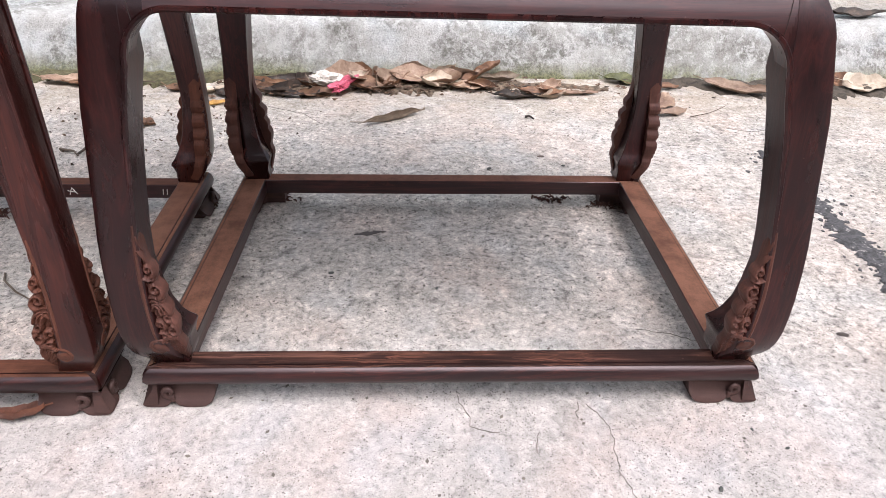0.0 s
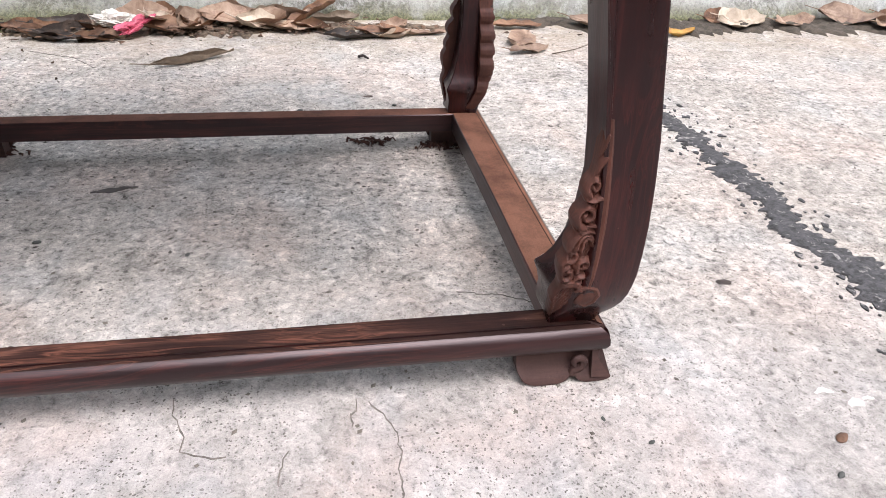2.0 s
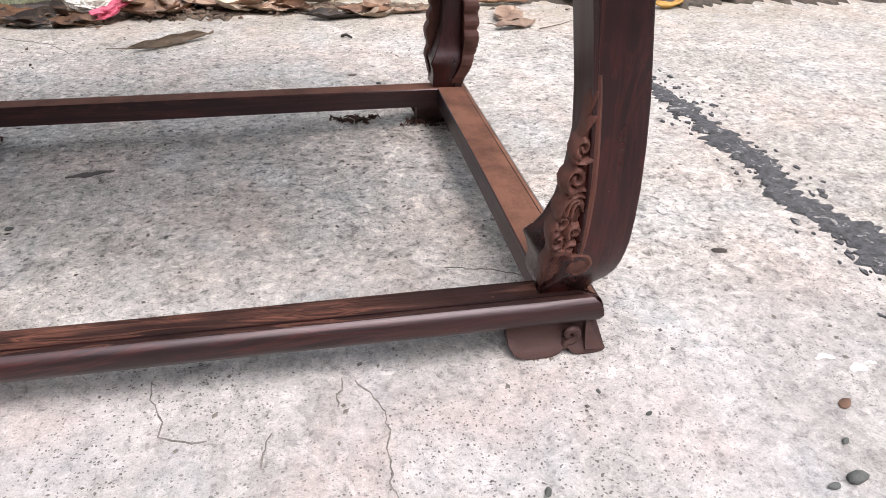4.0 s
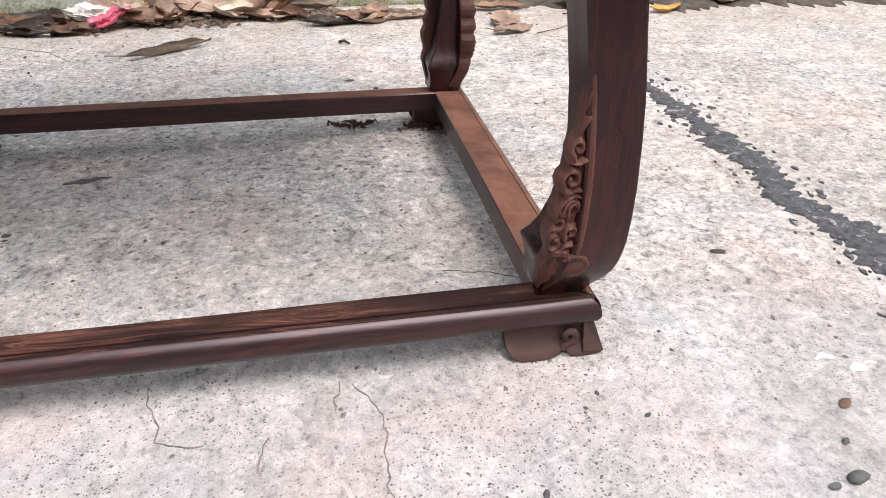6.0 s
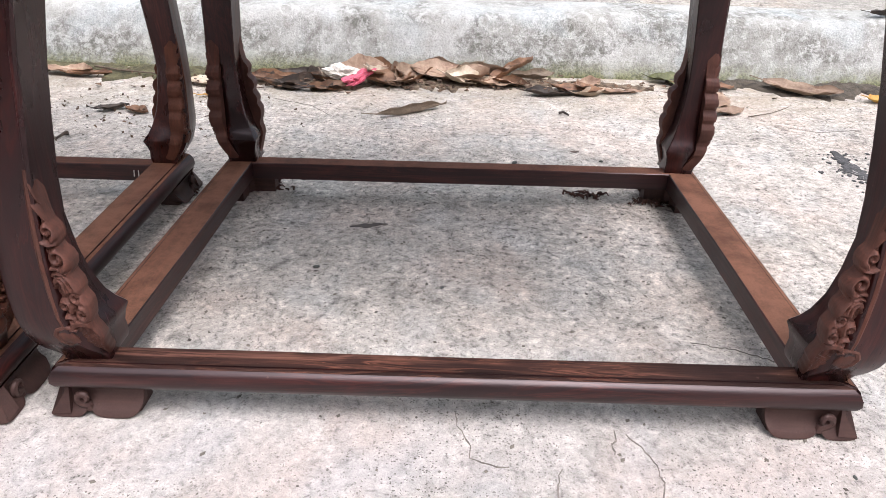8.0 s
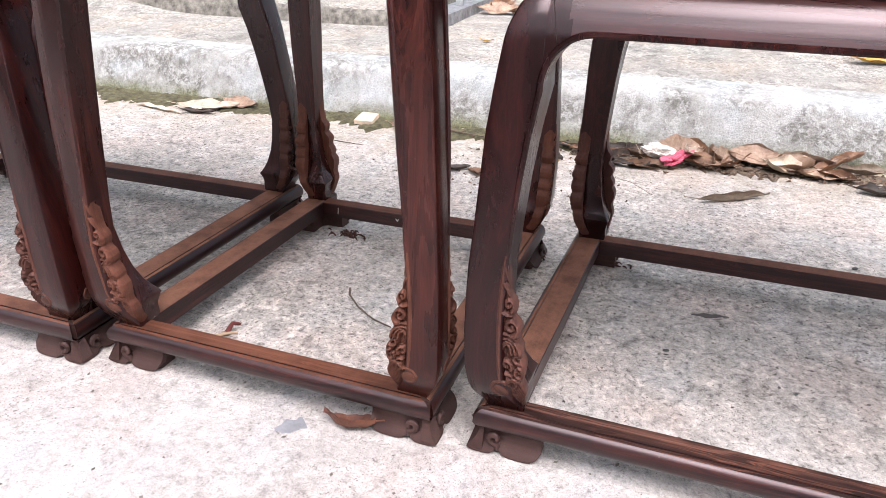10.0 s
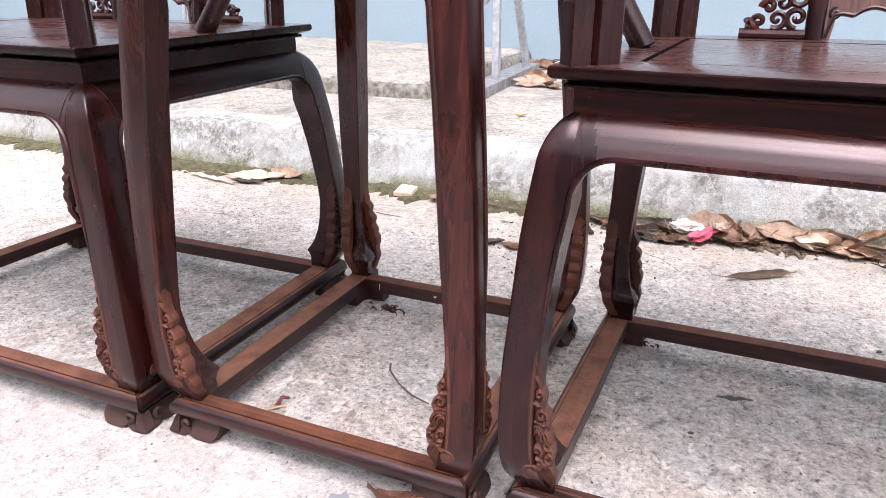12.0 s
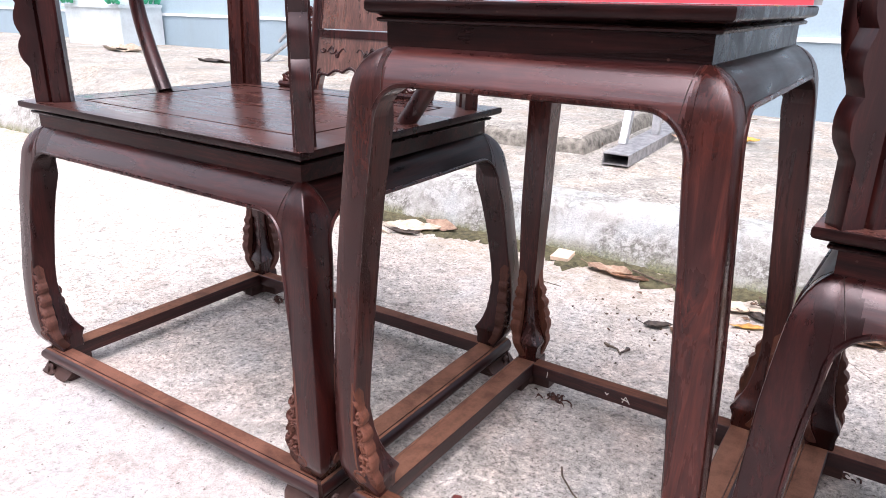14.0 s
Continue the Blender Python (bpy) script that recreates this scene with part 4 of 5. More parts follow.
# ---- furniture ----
chair_woods = dict(x=rail_x, y=rail_y, apron_x=lacq_x, apron_y=lacq_shade_y, leg=wood_up, foot=wood("foot_rosewood", 0, (0.013, 0.0050, 0.0048), (0.029, 0.0112, 0.0098), (0.052, 0.022, 0.018), 0.45, 0.05, 1.5, 0.42, (0.120, 0.073, 0.062), spec=0.3, grain=0.7), carve=carved, waist=wood_x, top=edge_x, panel=seat_wood, dusty_x=dusty_x, dusty_y=dusty_y,
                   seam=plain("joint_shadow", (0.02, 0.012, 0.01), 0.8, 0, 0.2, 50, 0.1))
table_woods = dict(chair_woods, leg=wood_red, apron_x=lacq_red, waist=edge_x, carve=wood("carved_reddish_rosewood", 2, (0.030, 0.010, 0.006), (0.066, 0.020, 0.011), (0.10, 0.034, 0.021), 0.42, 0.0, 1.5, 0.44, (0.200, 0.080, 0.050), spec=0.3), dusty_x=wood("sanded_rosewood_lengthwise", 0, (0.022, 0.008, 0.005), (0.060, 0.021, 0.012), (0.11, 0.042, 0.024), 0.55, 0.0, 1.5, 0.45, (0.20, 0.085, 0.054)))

CW, CD, SEAT = 0.657, 0.495, 0.476
CHAIR_INSET = [(0.05, 0.0145), (0.055, 0.0135), (0.06, 0.010), (0.066, 0.006), (0.074, 0.002), (0.085, -0.001), (0.1, -0.0028), (0.12, -0.0035), (0.145, -0.0035), (0.17, -0.0025), (0.2, -0.0008), (0.22, 0.001), (0.25, 0.004), (0.28, 0.0065), (0.32, 0.010), (0.36, 0.0155), (0.385, 0.0195), (0.397, 0.0215), (0.408, 0.0255), (0.418, 0.0305), (0.426, 0.0365), (0.431, 0.042), (0.434, 0.0465)]
CHAIR_LEG = [(0.05, 0.038), (0.06, 0.037), (0.12, 0.037), (0.2, 0.0365), (0.25, 0.0365), (0.28, 0.0375), (0.31, 0.039), (0.345, 0.0415)]


def diagonal_post(bm, cx, cy, ux, uy, ln, th, z0, z1, scallop, lean=(0, 0)):
    """A flat moulded upright set on the diagonal: a square bead beside a wider board; scallop(z) widens its outer edge."""
    zs = steps(z0, z1, 0.006)
    rings = []
    for z in zs:
        k = (z - z0)
        ox, oy = lean[0] * k, lean[1] * k
        o = scallop(z)
        h, t = ln / 2, th / 2
        prof = [(-h - o, -t * 0.75), (-h - o - 0.0015, 0), (-h - o, t * 0.75), (-0.006, t * 0.8), (-0.003, t * 0.45), (0.0, t), (h - 0.003, t), (h, t - 0.003), (h, -t + 0.003), (h - 0.003, -t), (0.0, -t), (-0.003, -t * 0.45), (-0.006, -t * 0.8)]
        rings.append([(cx + ox + ux * a - uy * b, cy + oy + uy * a + ux * b, z) for a, b in prof])
    loft(bm, rings)


def build_chair(lean_x, rake):
    ob = thing("armchair", "dark rosewood armchair with carved legs and square base frame", "chair", "pair of armchairs")
    st = Stand(ob, CW, CD, CHAIR_INSET, CHAIR_LEG, 0.397, 0.434, 0.455, SEAT, 0.040, chair_woods)
    st.skew, st.lean, st.rake = 0.010, lean_x, rake
    st.edge, st.panel = 0.027, 0.098
    st.build()

    def wavy(z):
        k = z - 0.535
        if k < 0:
            return 0.0
        return 0.002 + 0.009 * abs(math.sin(math.pi * k / 0.045)) ** 0.6

    q = math.sqrt(0.5)
    zarm = 0.73
    for side in (0, 1):
        sx = 1 if side == 0 else -1
        bm = bmesh.new()
        diagonal_post(bm, (0.044 if side == 0 else CW - 0.053), (0.076 if side == 0 else 0.054), q * sx, q, 0.050, 0.026, SEAT - 0.001, zarm, wavy)
        part("front_post", bm, wood_up, ob, "moulded arm post with scalloped edge")
        bm = bmesh.new()
        diagonal_post(bm, (0.074 if side == 0 else CW - 0.074), CD - 0.066, q * sx, q, 0.056, 0.026, SEAT - 0.001, 0.99, lambda z: 0.0, (0, 0.05))
        part("back_post", bm, wood_red, ob)
        bm = bmesh.new()
        pts, rad = [], []
        for i in range(13):
            t = i / 12
            out = 0.070 * math.sin(math.pi / 2 * min(1.0, (zarm - SEAT) * t / 0.17))
            x = 0.064 - out
            pts.append((x if side == 0 else CW - x, 0.256 + 0.012 * math.sin(math.pi * t), SEAT - 0.001 + (zarm - SEAT) * t))
            rad.append(0.0135 - 0.002 * t)
        tube(bm, pts, rad, 12)
        part("arm_strut", bm, wood_up, ob, "turned, outward-curving strut")
        bm = bmesh.new()
        pts = [(0.040, 0.064 if side == 0 else 0.04, zarm), (0.008, 0.10, zarm + 0.003), (-0.011, 0.22, zarm + 0.006), (-0.009, 0.31, zarm + 0.014), (0.030, 0.42, zarm + 0.04), (0.074, 0.446, zarm + 0.06)]
        fine = []
        for a, b in zip(pts, pts[1:]):
            fine += [Vector(a).lerp(Vector(b), i / 4) for i in range(4)]
        fine.append(Vector(pts[-1]))
        tube(bm, [(p.x if side == 0 else CW - p.x, p.y, p.z) for p in fine], 0.016, 10)
        part("armrest", bm, wood_y, ob)
    # back: crest rail, middle panel between two rolled stiles, pierced brackets
    yb = CD - 0.052
    lean = 0.17

    def at(x, z, n=0.0):
        return (x, yb + lean * (z - SEAT) + n, z)

    bm = bmesh.new()
    rings = []
    for i in range(17):
        t = i / 16
        x = 0.07 + (CW - 0.14) * t
        zc = 0.975 + 0.035 * math.sin(math.pi * t)
        rings.append([at(x, zc - 0.022, -0.012), at(x, zc - 0.022, 0.012), at(x, zc + 0.02, 0.010), at(x, zc + 0.028, 0.0), at(x, zc + 0.02, -0.010)])
    loft(bm, rings)
    part("crest_rail", bm, wood_x, ob)
    xm = CW / 2
    for s in (-1, 1):
        bm = bmesh.new()
        tube(bm, [at(xm + s * 0.090, SEAT - 0.001), at(xm + s * 0.090, 0.7), at(xm + s * 0.090, 0.975)], 0.0115, 12)
        tube(bm, [at(xm + s * 0.077, SEAT + 0.004, -0.003), at(xm + s * 0.077, 0.975, -0.003)], 0.003, 6)
        part("stile", bm, wood_up, ob, "rolled upright beside the back panel")
    # splat: lower panel with a cloud-shaped cut-out, then a rail, then the plain upper panel
    bm = bmesh.new()
    n = 40
    x0, x1 = xm - 0.081, xm + 0.081

    def cloud(x):
        k = abs(x - xm) / 0.081
        if k > 0.9:
            return 0.0
        return 0.016 + 0.020 * (1 - k) ** 0.7 + 0.006 * abs(math.cos(k * 7.5))

    rings = []
    for i in range(n + 1):
        x = x0 + (x1 - x0) * i / n
        z0, z1 = SEAT - 0.0005 + cloud(x), 0.572
        rings.append([at(x, z0, -0.006), at(x, z1, -0.006), at(x, z1, 0.006), at(x, z0, 0.006)])
    loft(bm, rings)
    lower = part("lower_splat", bm, splat_wood, ob, "lower back panel with cloud-shaped cut-out")
    bm = bmesh.new()
    for s in (-1, 1):
        for cx, cz, r, tn, st0, way in ((0.045, 0.552, 0.010, 1.1, 180, 1), (0.066, 0.550, 0.007, 1.0, 0, -1), (0.034, 0.541, 0.006, 1.1, 90, 1)):
            sp = spiral(xm + s * cx, cz, r, tn, st0 if s > 0 else 180 - st0, way * s, 16)
            tube(bm, [at(a, b, -0.0066) for a, b in sp], [0.0018 - 0.0009 * i / 15 for i in range(16)], 6)
        tube(bm, [at(xm + s * (0.012 + 0.0055 * i), 0.548 + 0.006 * math.sin(i * 1.2), -0.0066) for i in range(9)], 0.0014, 6)
        edge = [xm + s * 0.078 * i / 14 for i in range(15)]
        tube(bm, [at(x, SEAT + 0.003 + cloud(x), -0.0066) for x in edge], 0.0022, 6)
        sp = spiral(xm + s * 0.070, SEAT + 0.031, 0.008, 1.2, 90, -s, 16)
        tube(bm, [at(a, b, -0.0066) for a, b in sp], 0.0018, 6)
    part("scroll", bm, wood_up, lower, "scrolling relief on the back panel")
    for z0, z1, nm, th in ((0.572, 0.585, "splat_rail", 0.0085), (0.885, 0.898, "splat_rail", 0.0085), (0.587, 0.884, "upper_splat", 0.005), (0.899, 0.96, "top_splat", 0.005)):
        bm = bmesh.new()
        loft(bm, [[at(x0, z, -th), at(x1, z, -th), at(x1, z, th), at(x0, z, th)] for z in (z0, (z0 + z1) / 2, z1)])
        bevel_all(bm, 0.002)
        part(nm, bm, splat_wood if "upper" in nm else wood_up, ob)
    for s in (-1, 1):
        bm = bmesh.new()
        xe = xm + s * 0.098
        bar = [(xe, SEAT + 0.0055), (xe + s * 0.078, SEAT + 0.0055)]
        tube(bm, [at(x, z) for x, z in bar], 0.006, 8)
        fret = part("fretwork", bm, wood_red, ob, "pierced scrollwork bracket of the chair back")
        rnd = random.Random(3)
        for cx, cz, r, tn, a0, way in ((0.016, 0.022, 0.012, 1.3, -90, 1), (0.042, 0.020, 0.011, 1.25, -60, -1), (0.066, 0.017, 0.0085, 1.2, -90, 1), (0.014, 0.046, 0.012, 1.3, 60, -1), (0.036, 0.040, 0.010, 1.25, 20, 1), (0.055, 0.034, 0.008, 1.1, 0, 1),
                                       (0.013, 0.070, 0.011, 1.3, -60, 1), (0.032, 0.062, 0.009, 1.2, 100, -1), (0.012, 0.094, 0.010, 1.3, 60, -1), (0.028, 0.084, 0.008, 1.2, 0, 1), (0.011, 0.116, 0.009, 1.2, -60, 1), (0.010, 0.136, 0.007, 1.2, 80, -1), (0.078, 0.012, 0.006, 1.1, 40, 1), (0.024, 0.105, 0.006, 1.2, 20, 1)):
            sp = spiral(xe + s * cx * 0.86, SEAT + cz + 0.003, r * 1.12, tn, a0 if s > 0 else 180 - a0, way * s, 18)
            bm = bmesh.new()
            tube(bm, [at(a, b, rnd.uniform(-0.001, 0.001)) for a, b in sp], [0.0042 - 0.0014 * i / 17 for i in range(18)], 7)
            part("scroll", bm, wood_red, fret)
    return ob


chair = build_chair(-0.012, (-0.010, 0.024))
chair.matrix_basis = pose(0, 0, 0)
chair_b = build_chair(-0.016, (-0.036, 0.020))
chair_b.matrix_basis = pose(-1.144, -0.038, 0, 0, 0, 0.6) @ Matrix.Diagonal((1.030, 1.055, 1, 1))
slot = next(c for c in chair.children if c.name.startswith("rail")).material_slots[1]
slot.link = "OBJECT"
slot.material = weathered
tagged(chair_b, "dark rosewood armchair with carved legs beside the side table", "chair")

TW, TD = 0.417, 0.488
TABLE_INSET = [(0.05, 0.0135), (0.055, 0.012), (0.06, 0.0085), (0.066, 0.0045), (0.074, 0.001), (0.085, -0.002), (0.1, -0.004), (0.15, -0.0055), (0.2, -0.005), (0.28, -0.002), (0.35, 0.001), (0.42, 0.0055), (0.47, 0.0095), (0.53, 0.0140), (0.552, 0.0160), (0.566, 0.0190), (0.576, 0.0230), (0.584, 0.0285), (0.590, 0.0345), (0.594, 0.0405), (0.596, 0.0455)]
TABLE_LEG = [(0.05, 0.034), (0.06, 0.034), (0.085, 0.034), (0.12, 0.032), (0.16, 0.031), (0.25, 0.033), (0.35, 0.035), (0.45, 0.0355), (0.52, 0.037)]
table = thing("side_table", "tall dark reddish rosewood side table between two armchairs", "table", at=pose(-0.446, -0.012, 0, 0, 0, 0.1))
ts = Stand(table, TW, TD, TABLE_INSET, TABLE_LEG, 0.559, 0.596, 0.619, 0.641, 0.040, table_woods)
ts.edge, ts.panel, ts.lean = 0.029, 0.085, -0.006
ts.build()
yr = TD - 0.0552


def chalk(strokes):
    bm = bmesh.new()
    for a, b in strokes:
        tube(bm, [(a[0], yr - 0.0002, a[1]), (b[0], yr - 0.0002, b[1])], 0.0007, 5)
    part("chalk_mark", bm, chalk_mat, table, "white chalk joiner's mark")


chalk([((0.208, 0.033), (0.213, 0.045)), ((0.213, 0.045), (0.220, 0.034)), ((0.206, 0.040), (0.219, 0.037))])
chalk([((0.179, 0.042), (0.182, 0.038)), ((0.182, 0.038), (0.184, 0.042))])
chalk([((0.348, 0.034), (0.349, 0.043))])
chalk([((0.354, 0.034), (0.355, 0.043))])
chalk([((0.074, 0.034), (0.075, 0.045))])
bm = bmesh.new()
tube(bm, [(0.12, 0.0478, 0.608), (0.126, 0.0478, 0.610), (0.128, 0.0478, 0.607)], 0.0005, 5)
part("scratch", bm, chalk_mat, table, "small pale scratch")

# box on the table
carton = thing("carton", "red printed card box with yellow lettering on the side table", "box", at=pose(-0.445, 0.33, 0.641, 0, 0, -0.7))
bm = bmesh.new()
box(bm, (0, 0.05, 0.0005), (0.385, 0.115, 0.17))
bevel_all(bm, 0.002)
for fc in bm.faces:
    fc.material_index = 1 if fc.normal.y < -0.8 else 0
part("box_body", bm, [grey_card, red_card], carton)
for i in range(14):
    bm = bmesh.new()
    x, z, w, h = (0.275 + i * 0.014, 0.017, 0.010, 0.017) if i < 6 else (0.05 + (i - 6) * 0.022, 0.08, 0.016, 0.03)
    box(bm, (x, 0.0488, z), (x + w, 0.0497, z + h))
    part("print_bar", bm, yellow_ink, carton, "yellow printed bar")


# ---- things behind: pillar, steel stands ----
pillar = thing("pillar", "pale blue-grey pillar on a plinth with green leaf ornament", "pillar", at=pose(-5.52, 2.50, 0.276))
bm = bmesh.new()
box(bm, (0, 0, 0), (0.72, 0.34, 0.27))
bevel_all(bm, 0.006)
box(bm, (-0.015, -0.015, 0.2705), (0.735, 0.34, 0.292))
part("plinth", bm, plinth_mat, pillar)
bm = bmesh.new()
rings = []
for z, k in ((0.292, 0.98), (0.31, 0.97), (0.33, 0.90), (0.38, 0.80), (0.46, 0.72), (0.55, 0.70), (0.66, 0.74), (0.75, 0.80), (0.9, 0.8), (3.0, 0.8)):
    rings.append([(0.36 + 0.35 * k * a, 0.17 + 0.165 * k * b, z) for a, b in ((-1, -0.7), (-0.8, -1), (0.8, -1), (1, -0.7), (1, 1), (-1, 1))])
loft(bm, rings)
part("shaft", bm, plinth_mat, pillar)
for cx, cy, face in ((0.70, -0.01, 0), (0.12, -0.02, 0), (0.71, 0.25, 1)):
    bm = bmesh.new()
    for j, (o, ln, ang) in enumerate(((0, 0.30, 0), (-0.05, 0.24, 18), (0.05, 0.24, -18), (-0.08, 0.16, 35), (0.08, 0.16, -35))):
        pts, rad = [], []
        for i in range(9):
            t = i / 8
            a = radians(ang) * (1 - t)
            u = o * (1 - t) + 0.02 * math.sin(a)
            z = 0.30 + ln * t + (0.0 if t > 0.15 else 0.004)
            out = 0.02 + 0.05 * (1 - t) ** 2 * (0.3 if t < 0.1 else 1) - 0.02
            pts.append((cx + u, cy - out, z) if face == 0 else (cx + out, cy + u, z))
            rad.append(0.004 + 0.024 * math.sin(math.pi * min(1, t * 0.85 + 0.12)))
        tube(bm, pts, rad, 8, (Vector((0, 1, 0)) if face == 0 else Vector((1, 0, 0)), 0.5))
    part("leaf_ornament", bm, green_mat, pillar, "green painted acanthus leaves")


def square_tube(bm, a, b, w, h, wall=0.0):
    a, b = Vector(a), Vector(b)
    t = (b - a).normalized()
    ref = Vector((0, 0, 1)) if abs(t.z) < 0.8 else Vector((0, 1, 0))
    s = t.cross(ref).normalized()
    u = s.cross(t).normalized()

    def ring(p, k):
        return [p + s * (w / 2 - k) * i + u * (h / 2 - k) * j for i, j in ((-1, -1), (1, -1), (1, 1), (-1, 1))]

    if wall:
        loft(bm, [ring(b, wall), ring(b, 0), ring(a, 0), ring(a, wall), ring(a.lerp(b, 0.9), wall)], close_ends=False)
    else:
        loft(bm, [ring(a, 0), ring(b, 0)])


rack = thing("steel_stand", "galvanised steel trestle stand on a square-tube foot", "stand")
bm = bmesh.new()
square_tube(bm, (-0.695, 1.535, 0.176), (-0.715, 2.40, 0.188), 0.085, 0.036, 0.003)
part("foot_tube", bm, rust_mat, rack, "open-ended rectangular steel tube")
for a, b in (((-0.735, 1.70, 0.192), (-0.79, 2.06, 0.80)), ((-0.70, 1.93, 0.197), (-0.76, 2.09, 0.80)), ((-0.69, 2.28, 0.20), (-0.75, 2.12, 0.80))):
    bm = bmesh.new()
    square_tube(bm, a, b, 0.025, 0.025)
    part("leg_tube", bm, steel_mat, rack)
bm = bmesh.new()
square_tube(bm, (-0.80, 2.10, 0.46), (-1.42, 2.14, 0.80), 0.022, 0.022)
part("brace", bm, steel_mat, rack)
bm = bmesh.new()
square_tube(bm, (-0.75, 2.04, 0.81), (-0.78, 2.16, 0.81), 0.05, 0.02)
part("cap", bm, rust_mat, rack)

rack2 = thing("steel_stand", "light steel folding stand against the blue wall", "stand")
bm = bmesh.new()
square_tube(bm, (-2.98, 2.42, 0.255), (-3.00, 2.50, 1.05), 0.026, 0.026)
part("leg_tube", bm, steel_mat, rack2)
for a, b in (((-3.30, 2.48, 0.27), (-2.2, 2.56, 0.92)), ((-3.02, 2.47, 0.50), (-2.86, 2.47, 0.39)), ((-3.02, 2.47, 0.29), (-2.86, 2.47, 0.39)), ((-3.02, 2.47, 0.50), (-3.16, 2.47, 0.39)), ((-2.66, 2.46, 0.25), (-2.62, 2.55, 1.0))):
    bm = bmesh.new()
    square_tube(bm, a, b, 0.022, 0.014)
    part("brace", bm, steel_mat, rack2)
for a, b in (((-3.34, 2.40, 0.262), (-3.28, 2.60, 0.262)), ((-3.02, 2.36, 0.252), (-2.96, 2.56, 0.252)), ((-2.69, 2.36, 0.246), (-2.63, 2.56, 0.246))):
    bm = bmesh.new()
    square_tube(bm, a, b, 0.05, 0.016)
    part("foot_plate", bm, rust_mat, rack2)


# ---- fallen leaves and scraps ----
def dry_leaf(x, y, yaw, ln, wd, mat, curl=0.5, bend=0.3, z=0.0, tilt=0, roll=0, seed=1, label=""):
    """A fallen leaf: pointed blade, curled about its midrib and bent along it, with midrib and stalk."""
    rnd = random.Random(seed * 7 + 1)
    nu, nv = 14, 8
    bm = bmesh.new()
    grid = []
    ph = rnd.uniform(0, 6)
    for i in range(nu + 1):
        t = i / nu
        w = wd * 0.5 * (math.sin(math.pi * t ** 0.85) ** 0.8) * (1 + 0.10 * math.sin(9 * t + ph)) + 0.0006
        row = []
        for j in range(nv + 1):
            s = -1 + 2 * j / nv
            a = s * curl * 1.6
            yy = w * (math.sin(a) / (curl * 1.6) if curl > 0.05 else s)
            zz = w * ((1 - math.cos(a)) / (curl * 1.6) if curl > 0.05 else 0)
            zz += bend * ln * ((t - 0.5) ** 2) + 0.05 * wd * math.sin(7 * t + ph + s * 2) * abs(s)
            zz += 0.012 * ln * math.sin(22 * t + 3 * s) * abs(s) + 0.16 * wd * ripple(t * 2.4 + seed * 3.1, s * 1.3, seed, 1.0) + 0.05 * wd * ripple(t * 9 + seed, s * 4, seed, 1.0)
            yy *= 1 + 0.22 * ripple(t * 6 + seed * 1.7, 0.5 if s > 0 else 7.5, seed, 1.0) * abs(s)
            row.append(Vector(((t - 0.5) * ln, yy, zz)))
        grid.append(row)
    spin = Euler((radians(roll), radians(tilt), radians(yaw))).to_matrix()
    low = min((spin @ p).z for r in grid for p in r)
    base = Vector((x, y, z - low + 0.0004))
    top = [[bm.verts.new(base + spin @ p) for p in r] for r in grid]
    nrm = spin @ Vector((0, 0, 0.0006))
    bot = [[bm.verts.new(base + spin @ p + nrm) for p in r] for r in grid]
    for g in (top, bot):
        for i in range(nu):
            for j in range(nv):
                bm.faces.new((g[i][j], g[i + 1][j], g[i + 1][j + 1], g[i][j + 1]))
    mid = [base + spin @ (grid[i][nv // 2] + Vector((0, 0, 0.0007))) for i in range(nu + 1)]
    stalk = [base + spin @ (grid[0][nv // 2] + Vector((-ln * 0.06 * k, 0.002 * k, 0.001 + 0.001 * k))) for k in (3, 2, 1)]
    tube(bm, stalk + mid, [0.0009] * 3 + [0.0012 - 0.0008 * i / nu for i in range(nu + 1)], 5)
    ob = finish("dry_leaf", bm, mat)
    return tagged(ob, label or "curled dry brown leaf lying on the concrete", "leaf", "fallen leaves")


